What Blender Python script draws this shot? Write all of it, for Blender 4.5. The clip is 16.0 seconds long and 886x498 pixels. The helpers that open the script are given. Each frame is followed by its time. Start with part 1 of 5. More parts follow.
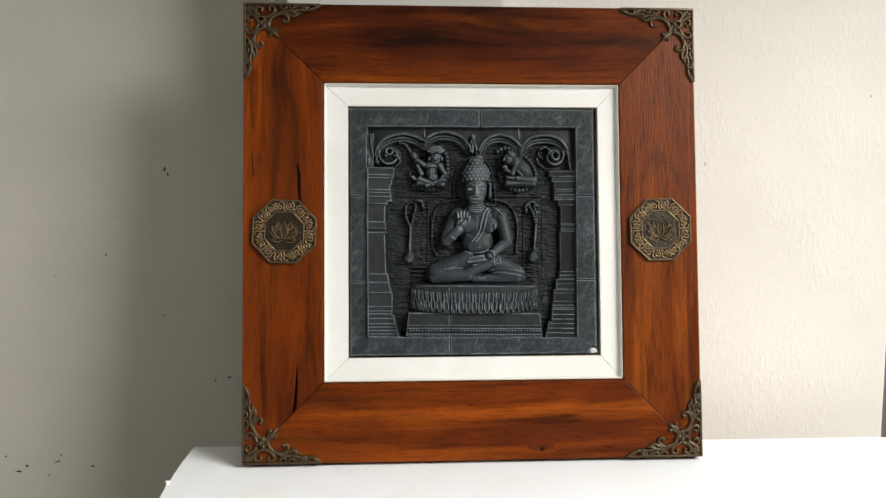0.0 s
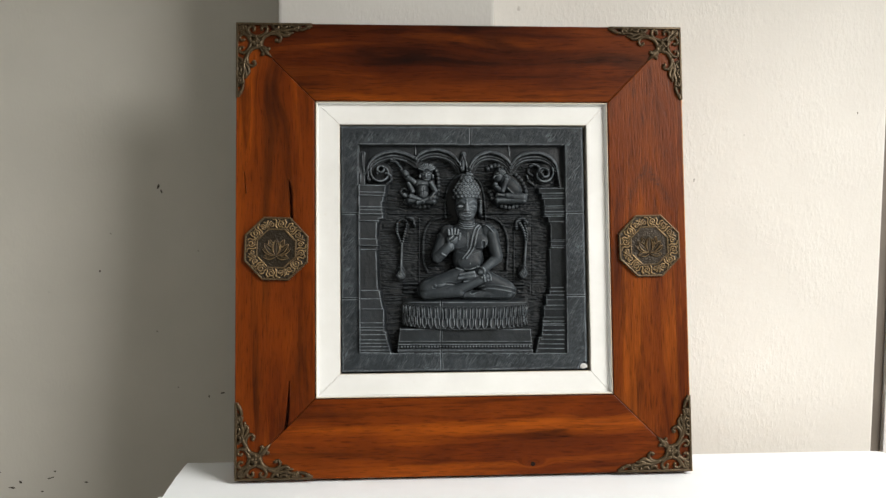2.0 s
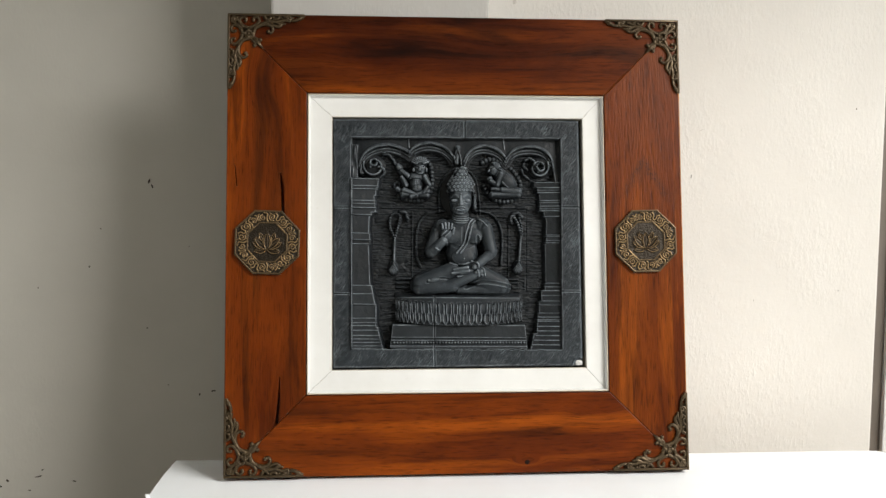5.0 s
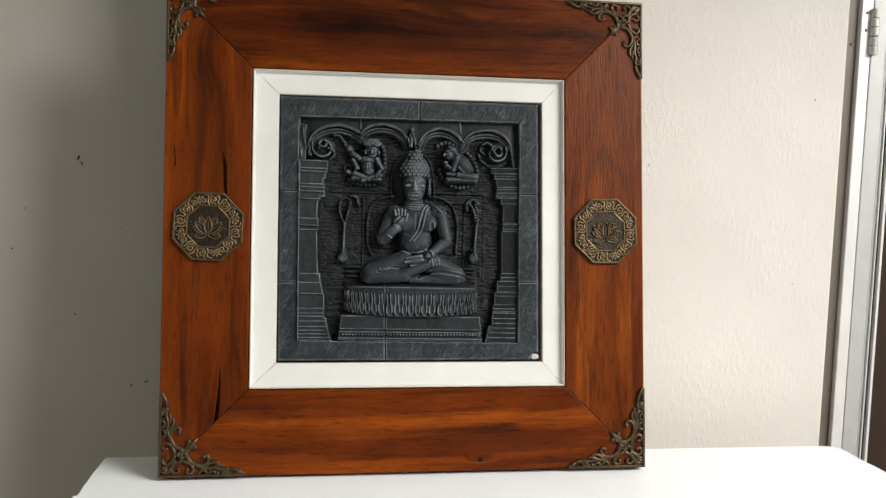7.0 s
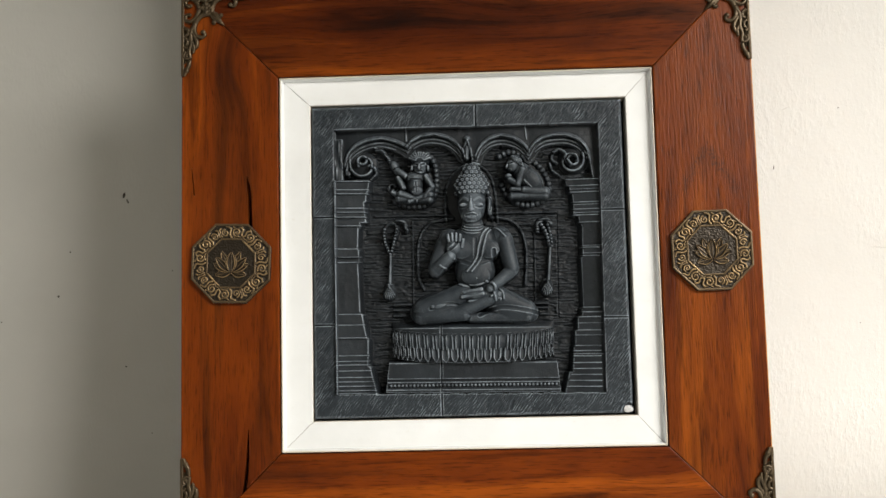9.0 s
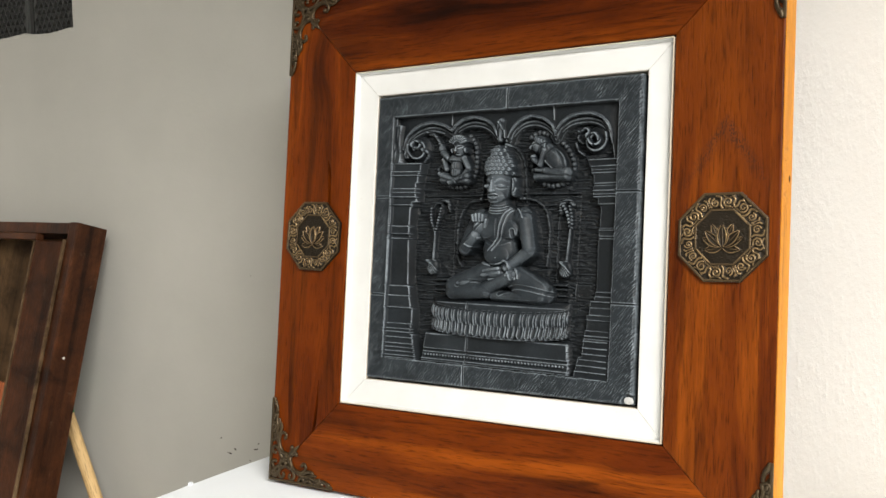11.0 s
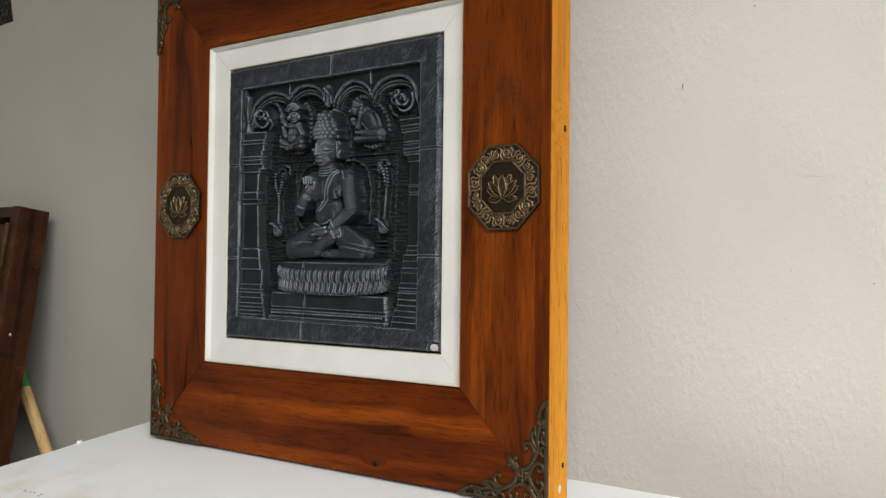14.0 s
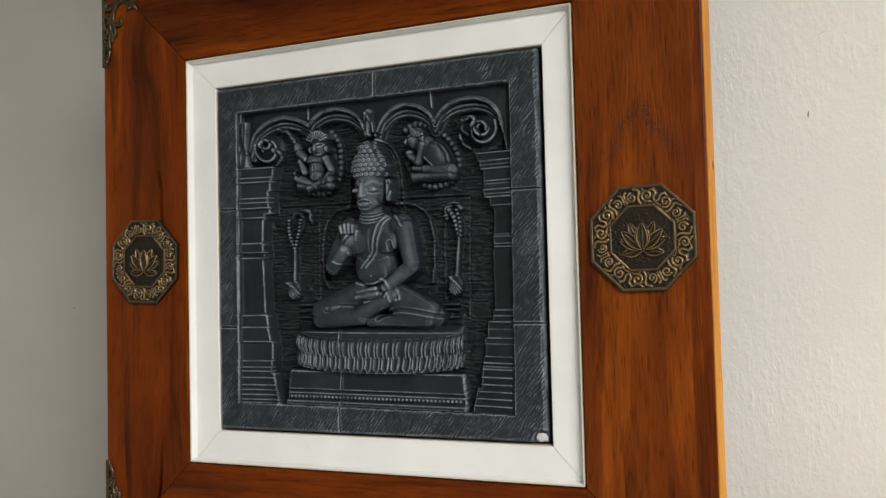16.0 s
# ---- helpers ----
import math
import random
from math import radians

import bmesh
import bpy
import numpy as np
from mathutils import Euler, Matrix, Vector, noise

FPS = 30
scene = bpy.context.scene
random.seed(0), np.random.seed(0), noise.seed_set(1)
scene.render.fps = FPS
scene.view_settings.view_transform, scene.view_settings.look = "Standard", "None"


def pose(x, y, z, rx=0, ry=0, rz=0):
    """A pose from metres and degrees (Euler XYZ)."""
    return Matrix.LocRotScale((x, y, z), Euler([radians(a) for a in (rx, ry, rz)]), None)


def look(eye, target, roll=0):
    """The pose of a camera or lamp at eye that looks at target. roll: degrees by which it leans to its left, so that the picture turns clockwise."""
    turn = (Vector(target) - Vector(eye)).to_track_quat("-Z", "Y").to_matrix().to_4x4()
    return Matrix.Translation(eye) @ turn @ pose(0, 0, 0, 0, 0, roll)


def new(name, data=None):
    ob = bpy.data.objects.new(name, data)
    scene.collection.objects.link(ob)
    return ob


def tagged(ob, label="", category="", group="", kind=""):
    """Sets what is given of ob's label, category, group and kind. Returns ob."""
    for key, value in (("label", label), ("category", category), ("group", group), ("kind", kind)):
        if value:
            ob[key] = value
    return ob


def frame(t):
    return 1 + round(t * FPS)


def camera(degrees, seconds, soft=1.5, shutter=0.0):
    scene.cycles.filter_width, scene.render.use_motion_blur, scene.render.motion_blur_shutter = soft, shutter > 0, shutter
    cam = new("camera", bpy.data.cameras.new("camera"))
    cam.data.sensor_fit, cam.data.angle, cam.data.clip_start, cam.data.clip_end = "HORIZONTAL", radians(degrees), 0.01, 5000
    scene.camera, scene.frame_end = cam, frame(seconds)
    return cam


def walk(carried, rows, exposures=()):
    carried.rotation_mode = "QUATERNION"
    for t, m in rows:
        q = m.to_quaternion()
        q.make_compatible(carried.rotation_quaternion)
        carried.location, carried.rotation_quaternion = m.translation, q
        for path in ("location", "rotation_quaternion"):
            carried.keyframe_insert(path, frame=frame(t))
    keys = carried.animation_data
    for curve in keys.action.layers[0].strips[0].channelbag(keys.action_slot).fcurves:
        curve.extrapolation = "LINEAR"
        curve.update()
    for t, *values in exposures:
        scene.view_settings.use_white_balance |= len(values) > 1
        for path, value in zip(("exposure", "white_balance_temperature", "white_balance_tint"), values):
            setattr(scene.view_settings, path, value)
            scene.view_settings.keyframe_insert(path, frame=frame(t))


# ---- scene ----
# ---- camera ----
cam = camera(50.25, 16.0)
PATH = [
    (0, (-0.1174, -1.1096, 1.0970), (-0.0515, -0.1151, 1.0150), 0.95),
    (0.5, (-0.1148, -1.1133, 1.1055), (-0.0383, -0.1193, 1.0283), 0.68),
    (1, (-0.1156, -1.1141, 1.1003), (-0.0341, -0.1207, 1.0190), 0.32),
    (1.5, (-0.1153, -1.1162, 1.1020), (-0.0434, -0.1215, 1.0294), 0.70),
    (2, (-0.1113, -1.1198, 1.1030), (-0.0419, -0.1246, 1.0342), 0.83),
    (2.5, (-0.1137, -1.1132, 1.0987), (-0.0422, -0.1183, 1.0278), 0.89),
    (3, (-0.1126, -1.1021, 1.0993), (-0.0315, -0.1092, 1.0123), 0.87),
    (3.5, (-0.1131, -1.0955, 1.1016), (-0.0221, -0.1027, 1.0229), 0.69),
    (4, (-0.1098, -1.1160, 1.0966), (-0.0225, -0.1217, 1.0359), 0.99),
    (4.2, (-0.1081, -1.1207, 1.0939), (-0.0253, -0.1259, 1.0345), 1.28),
    (6.3, (-0.1041, -1.0609, 1.0855), (-0.0493, -0.0659, 1.0026), 0.19),
    (6.5, (-0.1056, -1.0579, 1.0929), (-0.0348, -0.0641, 1.0067), 0.82),
    (7, (-0.1233, -1.0474, 1.0908), (0.0192, -0.0608, 1.0112), 2.19),
    (7.5, (-0.1374, -1.0437, 1.0852), (-0.0387, -0.0516, 1.0077), 1.99),
    (8, (-0.0987, -1.0075, 1.0798), (-0.0310, -0.0115, 1.0203), -1.90),
    (8.5, (-0.0392, -0.9376, 1.0749), (-0.0230, 0.0612, 1.0282), -1.53),
    (8.7, (-0.0267, -0.9065, 1.0729), (-0.0265, 0.0925, 1.0284), -1.11),
    (10.8, (0.4013, -0.7752, 1.0820), (-0.0834, 0.0963, 1.0078), -0.32),
    (11, (0.4726, -0.7679, 1.0861), (-0.0782, 0.0633, 1.0093), -1.05),
    (11.5, (0.5657, -0.7900, 1.1048), (-0.0133, 0.0235, 1.0502), -4.29),
    (12, (0.6144, -0.8453, 1.1034), (0.0130, -0.0477, 1.0572), -4.22),
    (12.5, (0.6491, -0.8290, 1.0743), (0.0667, -0.0217, 0.9794), -4.24),
    (13, (0.6880, -0.7325, 1.0650), (0.1036, 0.0758, 0.9931), -1.57),
    (13.5, (0.7011, -0.6923, 1.0713), (0.1033, 0.1057, 0.9946), -3.67),
    (14, (0.6946, -0.6706, 1.0565), (0.0903, 0.1207, 0.9636), -3.40),
    (14.5, (0.6896, -0.6447, 1.0500), (0.0669, 0.1291, 0.9333), -4.40),
    (15, (0.6441, -0.6232, 1.0622), (0.0115, 0.1446, 0.9597), -5.42),
    (15.5, (0.5284, -0.6148, 1.0589), (0.0148, 0.2397, 0.9805), -3.73),
    (16, (0.3753, -0.6446, 1.0897), (-0.0345, 0.2636, 1.0041), -3.79),
]
EXPOSURES = [(0, 0.24), (4.2, 0.19), (6.5, 0.24), (7.0, 0.11), (7.5, 0.02), (8.0, 0.16), (8.5, 0.25), (10.8, 0.49), (11.0, 0.47), (11.5, 0.34), (12.0, 0.29), (12.5, 0.2), (13.0, 0.05), (13.5, -0.13), (14.0, -0.27), (14.5, -0.35), (15.0, -0.3), (15.5, -0.23), (16.0, -0.15)]
walk(cam, [(t, look(eye, target, roll)) for t, eye, target, roll in PATH], EXPOSURES)

# ---- light ----
world = bpy.data.worlds.new("sky")
scene.world = world
world.use_nodes = True
wn = world.node_tree.nodes
sky = wn.new("ShaderNodeTexSky")
sky.sky_type, sky.sun_disc = "NISHITA", False
sky.sun_elevation, sky.sun_rotation = radians(50), radians(120)
wn["Background"].inputs["Strength"].default_value = 0.1
world.node_tree.links.new(sky.outputs[0], wn["Background"].inputs["Color"])


def area_lamp(name, m, sx, sy, watts, colour):
    data = bpy.data.lights.new(name, "AREA")
    data.shape, data.size, data.size_y, data.energy, data.color = "RECTANGLE", sx, sy, watts, colour
    ob = new(name, data)
    ob.matrix_world = m
    return ob


# area lamp added to stand for unseen daylight from the upper right
area_lamp("sky_light_courtyard", look((2.04, -1.52, 2.45), (0, 0, 1.0)), 1.9, 1.25, 160, (1.0, 0.965, 0.91))


# ---- materials ----
def tree(name):
    mat = bpy.data.materials.new(name)
    mat.use_nodes = True
    nt = mat.node_tree
    return mat, nt, nt.nodes["Principled BSDF"]


def node(nt, kind, **values):
    n = nt.nodes.new(kind)
    for key, value in values.items():
        if key in n.inputs:
            n.inputs[key].default_value = value
    return n


def ramp(nt, fac, stops):
    n = nt.nodes.new("ShaderNodeValToRGB")
    while len(n.color_ramp.elements) < len(stops):
        n.color_ramp.elements.new(0.5)
    for e, (p, c) in zip(n.color_ramp.elements, stops):
        e.position, e.color = p, (*c, 1) if len(c) == 3 else c
    nt.links.new(fac, n.inputs[0])
    return n.outputs[0]


def coords(nt, scale=(1, 1, 1), turn=(0, 0, 0), source="Object"):
    tc = nt.nodes.new("ShaderNodeTexCoord")
    mp = nt.nodes.new("ShaderNodeMapping")
    mp.inputs["Scale"].default_value = scale
    mp.inputs["Rotation"].default_value = [radians(a) for a in turn]
    nt.links.new(tc.outputs[source], mp.inputs[0])
    return mp.outputs[0]


def noise_tex(nt, vec, scale, detail=4.0, rough=0.5, distort=0.0):
    n = node(nt, "ShaderNodeTexNoise", Scale=scale, Detail=detail, Roughness=rough, Distortion=distort)
    nt.links.new(vec, n.inputs["Vector"])
    return n.outputs["Fac"]


def mix(nt, fac, a, b, blend="MIX"):
    n = nt.nodes.new("ShaderNodeMix")
    n.data_type, n.blend_type = "RGBA", blend
    for sock, value in ((n.inputs["Factor"], fac), (n.inputs[6], a), (n.inputs[7], b)):
        if isinstance(value, bpy.types.NodeSocket):
            nt.links.new(value, sock)
        else:
            sock.default_value = value if isinstance(value, float) else (*value, 1)
    return n.outputs[2]


def bump(nt, bsdf, height, strength, distance):
    n = node(nt, "ShaderNodeBump", Strength=strength, Distance=distance)
    nt.links.new(height, n.inputs["Height"])
    if bsdf.inputs["Normal"].links:
        nt.links.new(bsdf.inputs["Normal"].links[0].from_socket, n.inputs["Normal"])
    nt.links.new(n.outputs[0], bsdf.inputs["Normal"])


def plaster(name, a, b, grain=0.0012):
    mat, nt, p = tree(name)
    v = coords(nt)
    big = noise_tex(nt, v, 2.2, 5, 0.6)
    base = ramp(nt, big, [(0.3, a), (0.7, b)])
    p.inputs["Roughness"].default_value = 0.85
    nt.links.new(base, p.inputs["Base Color"])
    fine = noise_tex(nt, v, 300, 3, 0.6)
    mid = noise_tex(nt, coords(nt, (1, 1, 0.42)), 250, 3, 0.55)
    where = ramp(nt, noise_tex(nt, v, 9, 4, 0.65), [(0.38, (0.10, 0.10, 0.10)), (0.66, (1, 1, 1))])
    drops = mix(nt, 1.0, ramp(nt, mid, [(0.42, (0, 0, 0)), (0.72, (1, 1, 1))]), where, "MULTIPLY")
    bump(nt, p, fine, 0.4, grain * 0.35)
    bump(nt, p, drops, 0.40, grain * 0.78)
    bump(nt, p, noise_tex(nt, v, 12, 4, 0.6), 0.25, 0.004)
    return mat


def plain(name, colour, rough=0.5, metal=0.0):
    mat, nt, p = tree(name)
    v = coords(nt)
    f = noise_tex(nt, v, 30, 4)
    c = mix(nt, f, tuple(x * 0.85 for x in colour), tuple(min(1, x * 1.12) for x in colour))
    nt.links.new(c, p.inputs["Base Color"])
    p.inputs["Roughness"].default_value, p.inputs["Metallic"].default_value = rough, metal
    p.inputs["Specular IOR Level"].default_value = 0.5 if max(colour) > 0.05 else 0.1
    return mat


def wood(name, dark, mid, light, along="x", gloss=0.32, knots=(), freq=1.0, wear=0.0, vee=None, mottle=0.0, run=1.0, shine=0.09, pore=0.35):
    """Varnished wood: bent growth bands, fine dark fibres, pores. along: the axis of the grain in the object's own space."""
    mat, nt, p = tree(name)
    s = {"x": (run, 26, 26), "z": (26, 26, run)}[along]
    tc = nt.nodes.new("ShaderNodeTexCoord")
    info = nt.nodes.new("ShaderNodeObjectInfo")
    off = nt.nodes.new("ShaderNodeVectorMath")
    off.operation = "SCALE"
    off.inputs[0].default_value = (3.1, 0.7, 2.3)
    nt.links.new(info.outputs["Random"], off.inputs["Scale"])
    vec = tc.outputs["Object"]
    for kx, kz, wide, long, push in knots:
        d = nt.nodes.new("ShaderNodeVectorMath")
        d.operation = "SUBTRACT"
        nt.links.new(tc.outputs["Object"], d.inputs[0])
        d.inputs[1].default_value = (kx, 0, kz)
        sc = nt.nodes.new("ShaderNodeVectorMath")
        sc.operation = "MULTIPLY"
        nt.links.new(d.outputs[0], sc.inputs[0])
        sc.inputs[1].default_value = (1 / wide, 0, 1 / long)
        ln = nt.nodes.new("ShaderNodeVectorMath")
        ln.operation = "LENGTH"
        nt.links.new(sc.outputs[0], ln.inputs[0])
        fall = nt.nodes.new("ShaderNodeMapRange")
        fall.interpolation_type = "SMOOTHERSTEP"
        nt.links.new(ln.outputs["Value"], fall.inputs["Value"])
        fall.inputs["From Min"].default_value, fall.inputs["From Max"].default_value = 1.0, 0.0
        fall.inputs["To Min"].default_value, fall.inputs["To Max"].default_value = 0.0, push
        add = nt.nodes.new("ShaderNodeVectorMath")
        add.operation = "ADD"
        comb = nt.nodes.new("ShaderNodeCombineXYZ")
        nt.links.new(fall.outputs[0], comb.inputs["X" if along == "z" else "Z"])
        nt.links.new(vec, add.inputs[0])
        nt.links.new(comb.outputs[0], add.inputs[1])
        vec = add.outputs[0]
    moved = nt.nodes.new("ShaderNodeVectorMath")
    moved.operation = "ADD"
    nt.links.new(vec, moved.inputs[0])
    nt.links.new(off.outputs[0], moved.inputs[1])

    def scaled(k):
        mp = nt.nodes.new("ShaderNodeMapping")
        mp.inputs["Scale"].default_value = tuple(a * b for a, b in zip(s, k)) if isinstance(k, tuple) else tuple(a * k for a in s)
        nt.links.new(moved.outputs[0], mp.inputs[0])
        return mp.outputs[0]

    bands = noise_tex(nt, scaled(0.9 * freq), 1.0, 5, 0.6, 0.7)
    base = ramp(nt, bands, [(0.34, dark), (0.45, mid), (0.53, mid), (0.66, light)])
    broad = noise_tex(nt, scaled((0.5, 0.16, 0.16) if along == "x" else (0.16, 0.16, 0.5)), 1.6, 3, 0.5, 0.3)
    base = mix(nt, ramp(nt, broad, [(0.42, (0.0, 0.0, 0.0)), (0.70, (0.60, 0.60, 0.60))]), base, light)
    base = mix(nt, ramp(nt, broad, [(0.28, (0.80, 0.80, 0.80)), (0.45, (0.0, 0.0, 0.0))]), base, dark)
    lines = noise_tex(nt, scaled((1.2, 1.2, 1.2)), 2.6, 3, 0.6, 0.9)
    base = mix(nt, 0.55, base, ramp(nt, lines, [(0.28, (0.10, 0.07, 0.06)), (0.43, (1, 1, 1))]), "MULTIPLY")
    fibre = noise_tex(nt, scaled((16.0 / run, 9.0, 9.0) if along == "x" else (9.0, 9.0, 16.0 / run)), 3.0, 2, 0.6)
    base = mix(nt, 0.58, base, ramp(nt, fibre, [(0.30, (0.20, 0.15, 0.13)), (0.46, (1, 1, 1))]), "MULTIPLY")
    if mottle:
        # cloudy stain and darker heart streaks, drawn out along the grain
        stretch = (0.32, 1, 1) if along == "x" else (1, 1, 0.32)
        off_vec = nt.nodes.new("ShaderNodeVectorMath")
        off_vec.operation = "MULTIPLY"
        nt.links.new(moved.outputs[0], off_vec.inputs[0])
        off_vec.inputs[1].default_value = stretch
        cloud = noise_tex(nt, off_vec.outputs[0], 19, 5, 0.62, 0.9)
        base = mix(nt, mottle, base, ramp(nt, cloud, [(0.30, (0.40, 0.36, 0.34)), (0.50, (0.92, 0.90, 0.88)), (0.72, (1.40, 1.46, 1.50))]), "MULTIPLY")
        thin = (0.10, 1, 1) if along == "x" else (1, 1, 0.10)
        thin_vec = nt.nodes.new("ShaderNodeVectorMath")
        thin_vec.operation = "MULTIPLY"
        nt.links.new(moved.outputs[0], thin_vec.inputs[0])
        thin_vec.inputs[1].default_value = thin
        streak = noise_tex(nt, thin_vec.outputs[0], 55, 4, 0.6, 1.4)
        base = mix(nt, mottle, base, ramp(nt, streak, [(0.32, (0.30, 0.27, 0.25)), (0.43, (1, 1, 1))]), "MULTIPLY")
    if vee:
        # pointed figure of dark open pores
        vx, vz, slope, wide, reach = vee

        def calc(op, a, b=0.0, c=0.0):
            m = nt.nodes.new("ShaderNodeMath")
            m.operation = op
            for sock, value in zip(m.inputs, (a, b, c)):
                if isinstance(value, bpy.types.NodeSocket):
                    nt.links.new(value, sock)
                else:
                    sock.default_value = value
            return m.outputs[0]

        xyz = nt.nodes.new("ShaderNodeSeparateXYZ")
        nt.links.new(tc.outputs["Object"], xyz.inputs[0])
        wob = calc("MULTIPLY_ADD", noise_tex(nt, coords(nt), 60, 3, 0.6), 0.030, -0.015)
        down = calc("SUBTRACT", calc("ADD", vz, wob), xyz.outputs["Z"])
        side = calc("MULTIPLY", calc("ABSOLUTE", calc("SUBTRACT", xyz.outputs["X"], vx)), slope)
        gap = calc("DIVIDE", calc("ABSOLUTE", calc("SUBTRACT", down, side)), wide)
        near = calc("MULTIPLY", calc("SUBTRACT", 1.0, calc("MINIMUM", gap, 1.0)), calc("SUBTRACT", 1.0, calc("MINIMUM", calc("DIVIDE", calc("ABSOLUTE", down), reach), 1.0)))
        pores = ramp(nt, noise_tex(nt, coords(nt, (900, 900, 330)), 1.0, 2, 0.6), [(0.44, (0.10, 0.10, 0.10)), (0.60, (1, 1, 1))])
        base = mix(nt, mix(nt, 1.0, ramp(nt, near, [(0.0, (0, 0, 0)), (0.7, (0.85, 0.85, 0.85))]), pores, "MULTIPLY"), base, (0.030, 0.013, 0.009))
    if wear:
        w = noise_tex(nt, coords(nt), 38, 6, 0.75)
        base = mix(nt, 1.0, base, ramp(nt, noise_tex(nt, coords(nt), 11, 7, 0.75, 0.5), [(0.34, (0.22, 0.20, 0.19)), (0.62, (1.25, 1.25, 1.25))]), "MULTIPLY")
        base = mix(nt, ramp(nt, w, [(0.62, (0, 0, 0)), (0.74, (wear, wear, wear))]), base, (0.20, 0.15, 0.09))
    nt.links.new(base, p.inputs["Base Color"])
    rough = nt.nodes.new("ShaderNodeMapRange")
    rough.inputs["To Min"].default_value, rough.inputs["To Max"].default_value = gloss - 0.08, gloss + 0.14
    nt.links.new(fibre, rough.inputs["Value"])
    nt.links.new(rough.outputs[0], p.inputs["Roughness"])
    p.inputs["Specular IOR Level"].default_value = shine
    bump(nt, p, fibre, pore, 0.0009)
    bump(nt, p, bands, 0.2, 0.0009)
    return mat


def stone(name):
    """Dark andesite: shade painted into the cut-back ground, light onto proud parts and arrises."""
    mat, nt, p = tree(name)
    v = coords(nt)
    n1 = noise_tex(nt, v, 26, 6, 0.65)
    # cut-back ground: recess shade painted in as a darker tone
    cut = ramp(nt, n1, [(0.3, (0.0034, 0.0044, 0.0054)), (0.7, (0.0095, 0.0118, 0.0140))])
    proud_tone = ramp(nt, n1, [(0.3, (0.0115, 0.0155, 0.0195)), (0.7, (0.033, 0.0420, 0.0500))])
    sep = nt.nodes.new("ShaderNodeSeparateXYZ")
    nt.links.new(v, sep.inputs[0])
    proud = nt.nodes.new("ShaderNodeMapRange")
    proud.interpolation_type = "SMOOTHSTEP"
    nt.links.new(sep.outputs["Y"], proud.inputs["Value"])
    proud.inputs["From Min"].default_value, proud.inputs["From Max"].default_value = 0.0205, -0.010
    base = mix(nt, proud.outputs[0], cut, proud_tone)
    # figure lifted further by height, its brightness painted into the colour
    figure_lift = nt.nodes.new("ShaderNodeMapRange")
    figure_lift.interpolation_type = "SMOOTHSTEP"
    nt.links.new(sep.outputs["Y"], figure_lift.inputs["Value"])
    figure_lift.inputs["From Min"].default_value, figure_lift.inputs["From Max"].default_value = 0.0015, -0.011
    base = mix(nt, figure_lift.outputs[0], base, ramp(nt, n1, [(0.3, (0.046, 0.0575, 0.068)), (0.7, (0.098, 0.117, 0.133))]))
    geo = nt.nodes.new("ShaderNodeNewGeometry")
    # pale arrises: worn edges, with edge highlights painted in as well
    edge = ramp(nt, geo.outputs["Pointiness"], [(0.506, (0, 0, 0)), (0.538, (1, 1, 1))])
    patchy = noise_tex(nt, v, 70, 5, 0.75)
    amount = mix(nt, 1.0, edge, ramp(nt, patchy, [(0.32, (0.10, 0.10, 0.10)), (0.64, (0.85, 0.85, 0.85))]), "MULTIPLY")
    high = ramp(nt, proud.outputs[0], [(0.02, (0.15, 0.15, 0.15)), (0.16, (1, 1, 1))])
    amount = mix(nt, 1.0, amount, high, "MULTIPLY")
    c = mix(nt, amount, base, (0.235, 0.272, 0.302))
    chalk = noise_tex(nt, v, 420, 4, 0.8)
    c = mix(nt, ramp(nt, chalk, [(0.62, (0, 0, 0)), (0.85, (0.10, 0.10, 0.10))]), c, (0.20, 0.22, 0.235))
    nt.links.new(c, p.inputs["Base Color"])
    p.inputs["Roughness"].default_value = 0.48
    p.inputs["Specular IOR Level"].default_value = 0.20
    bump(nt, p, noise_tex(nt, v, 900, 4, 0.7), 0.5, 0.0005)
    bump(nt, p, noise_tex(nt, v, 220, 4, 0.7), 0.35, 0.0008)
    return mat


def bronze(name, tone=1.0, ground=None):
    mat, nt, p = tree(name)
    v = coords(nt)
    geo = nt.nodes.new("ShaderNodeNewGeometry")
    # pointiness darkens hollows like shade and paints highlights on the worn edges
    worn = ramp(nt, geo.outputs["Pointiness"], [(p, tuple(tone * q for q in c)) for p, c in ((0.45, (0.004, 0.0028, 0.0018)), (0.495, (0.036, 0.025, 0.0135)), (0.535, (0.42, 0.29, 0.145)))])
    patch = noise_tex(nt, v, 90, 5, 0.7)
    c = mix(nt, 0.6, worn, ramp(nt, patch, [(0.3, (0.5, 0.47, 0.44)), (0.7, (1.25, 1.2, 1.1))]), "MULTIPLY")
    if ground:
        # black tarnish and recess shade, both painted by height into the low ground
        sep = nt.nodes.new("ShaderNodeSeparateXYZ")
        nt.links.new(v, sep.inputs[0])
        low = nt.nodes.new("ShaderNodeMapRange")
        low.interpolation_type = "SMOOTHSTEP"
        nt.links.new(sep.outputs["Y"], low.inputs["Value"])
        low.inputs["From Min"].default_value, low.inputs["From Max"].default_value = -ground[0], -ground[1]
        c = mix(nt, low.outputs[0], (0.020, 0.0144, 0.0084), c)
    nt.links.new(c, p.inputs["Base Color"])
    p.inputs["Metallic"].default_value, p.inputs["Roughness"].default_value = 0.6, 0.36
    bump(nt, p, noise_tex(nt, v, 700, 4, 0.7), 0.4, 0.0004)
    return mat


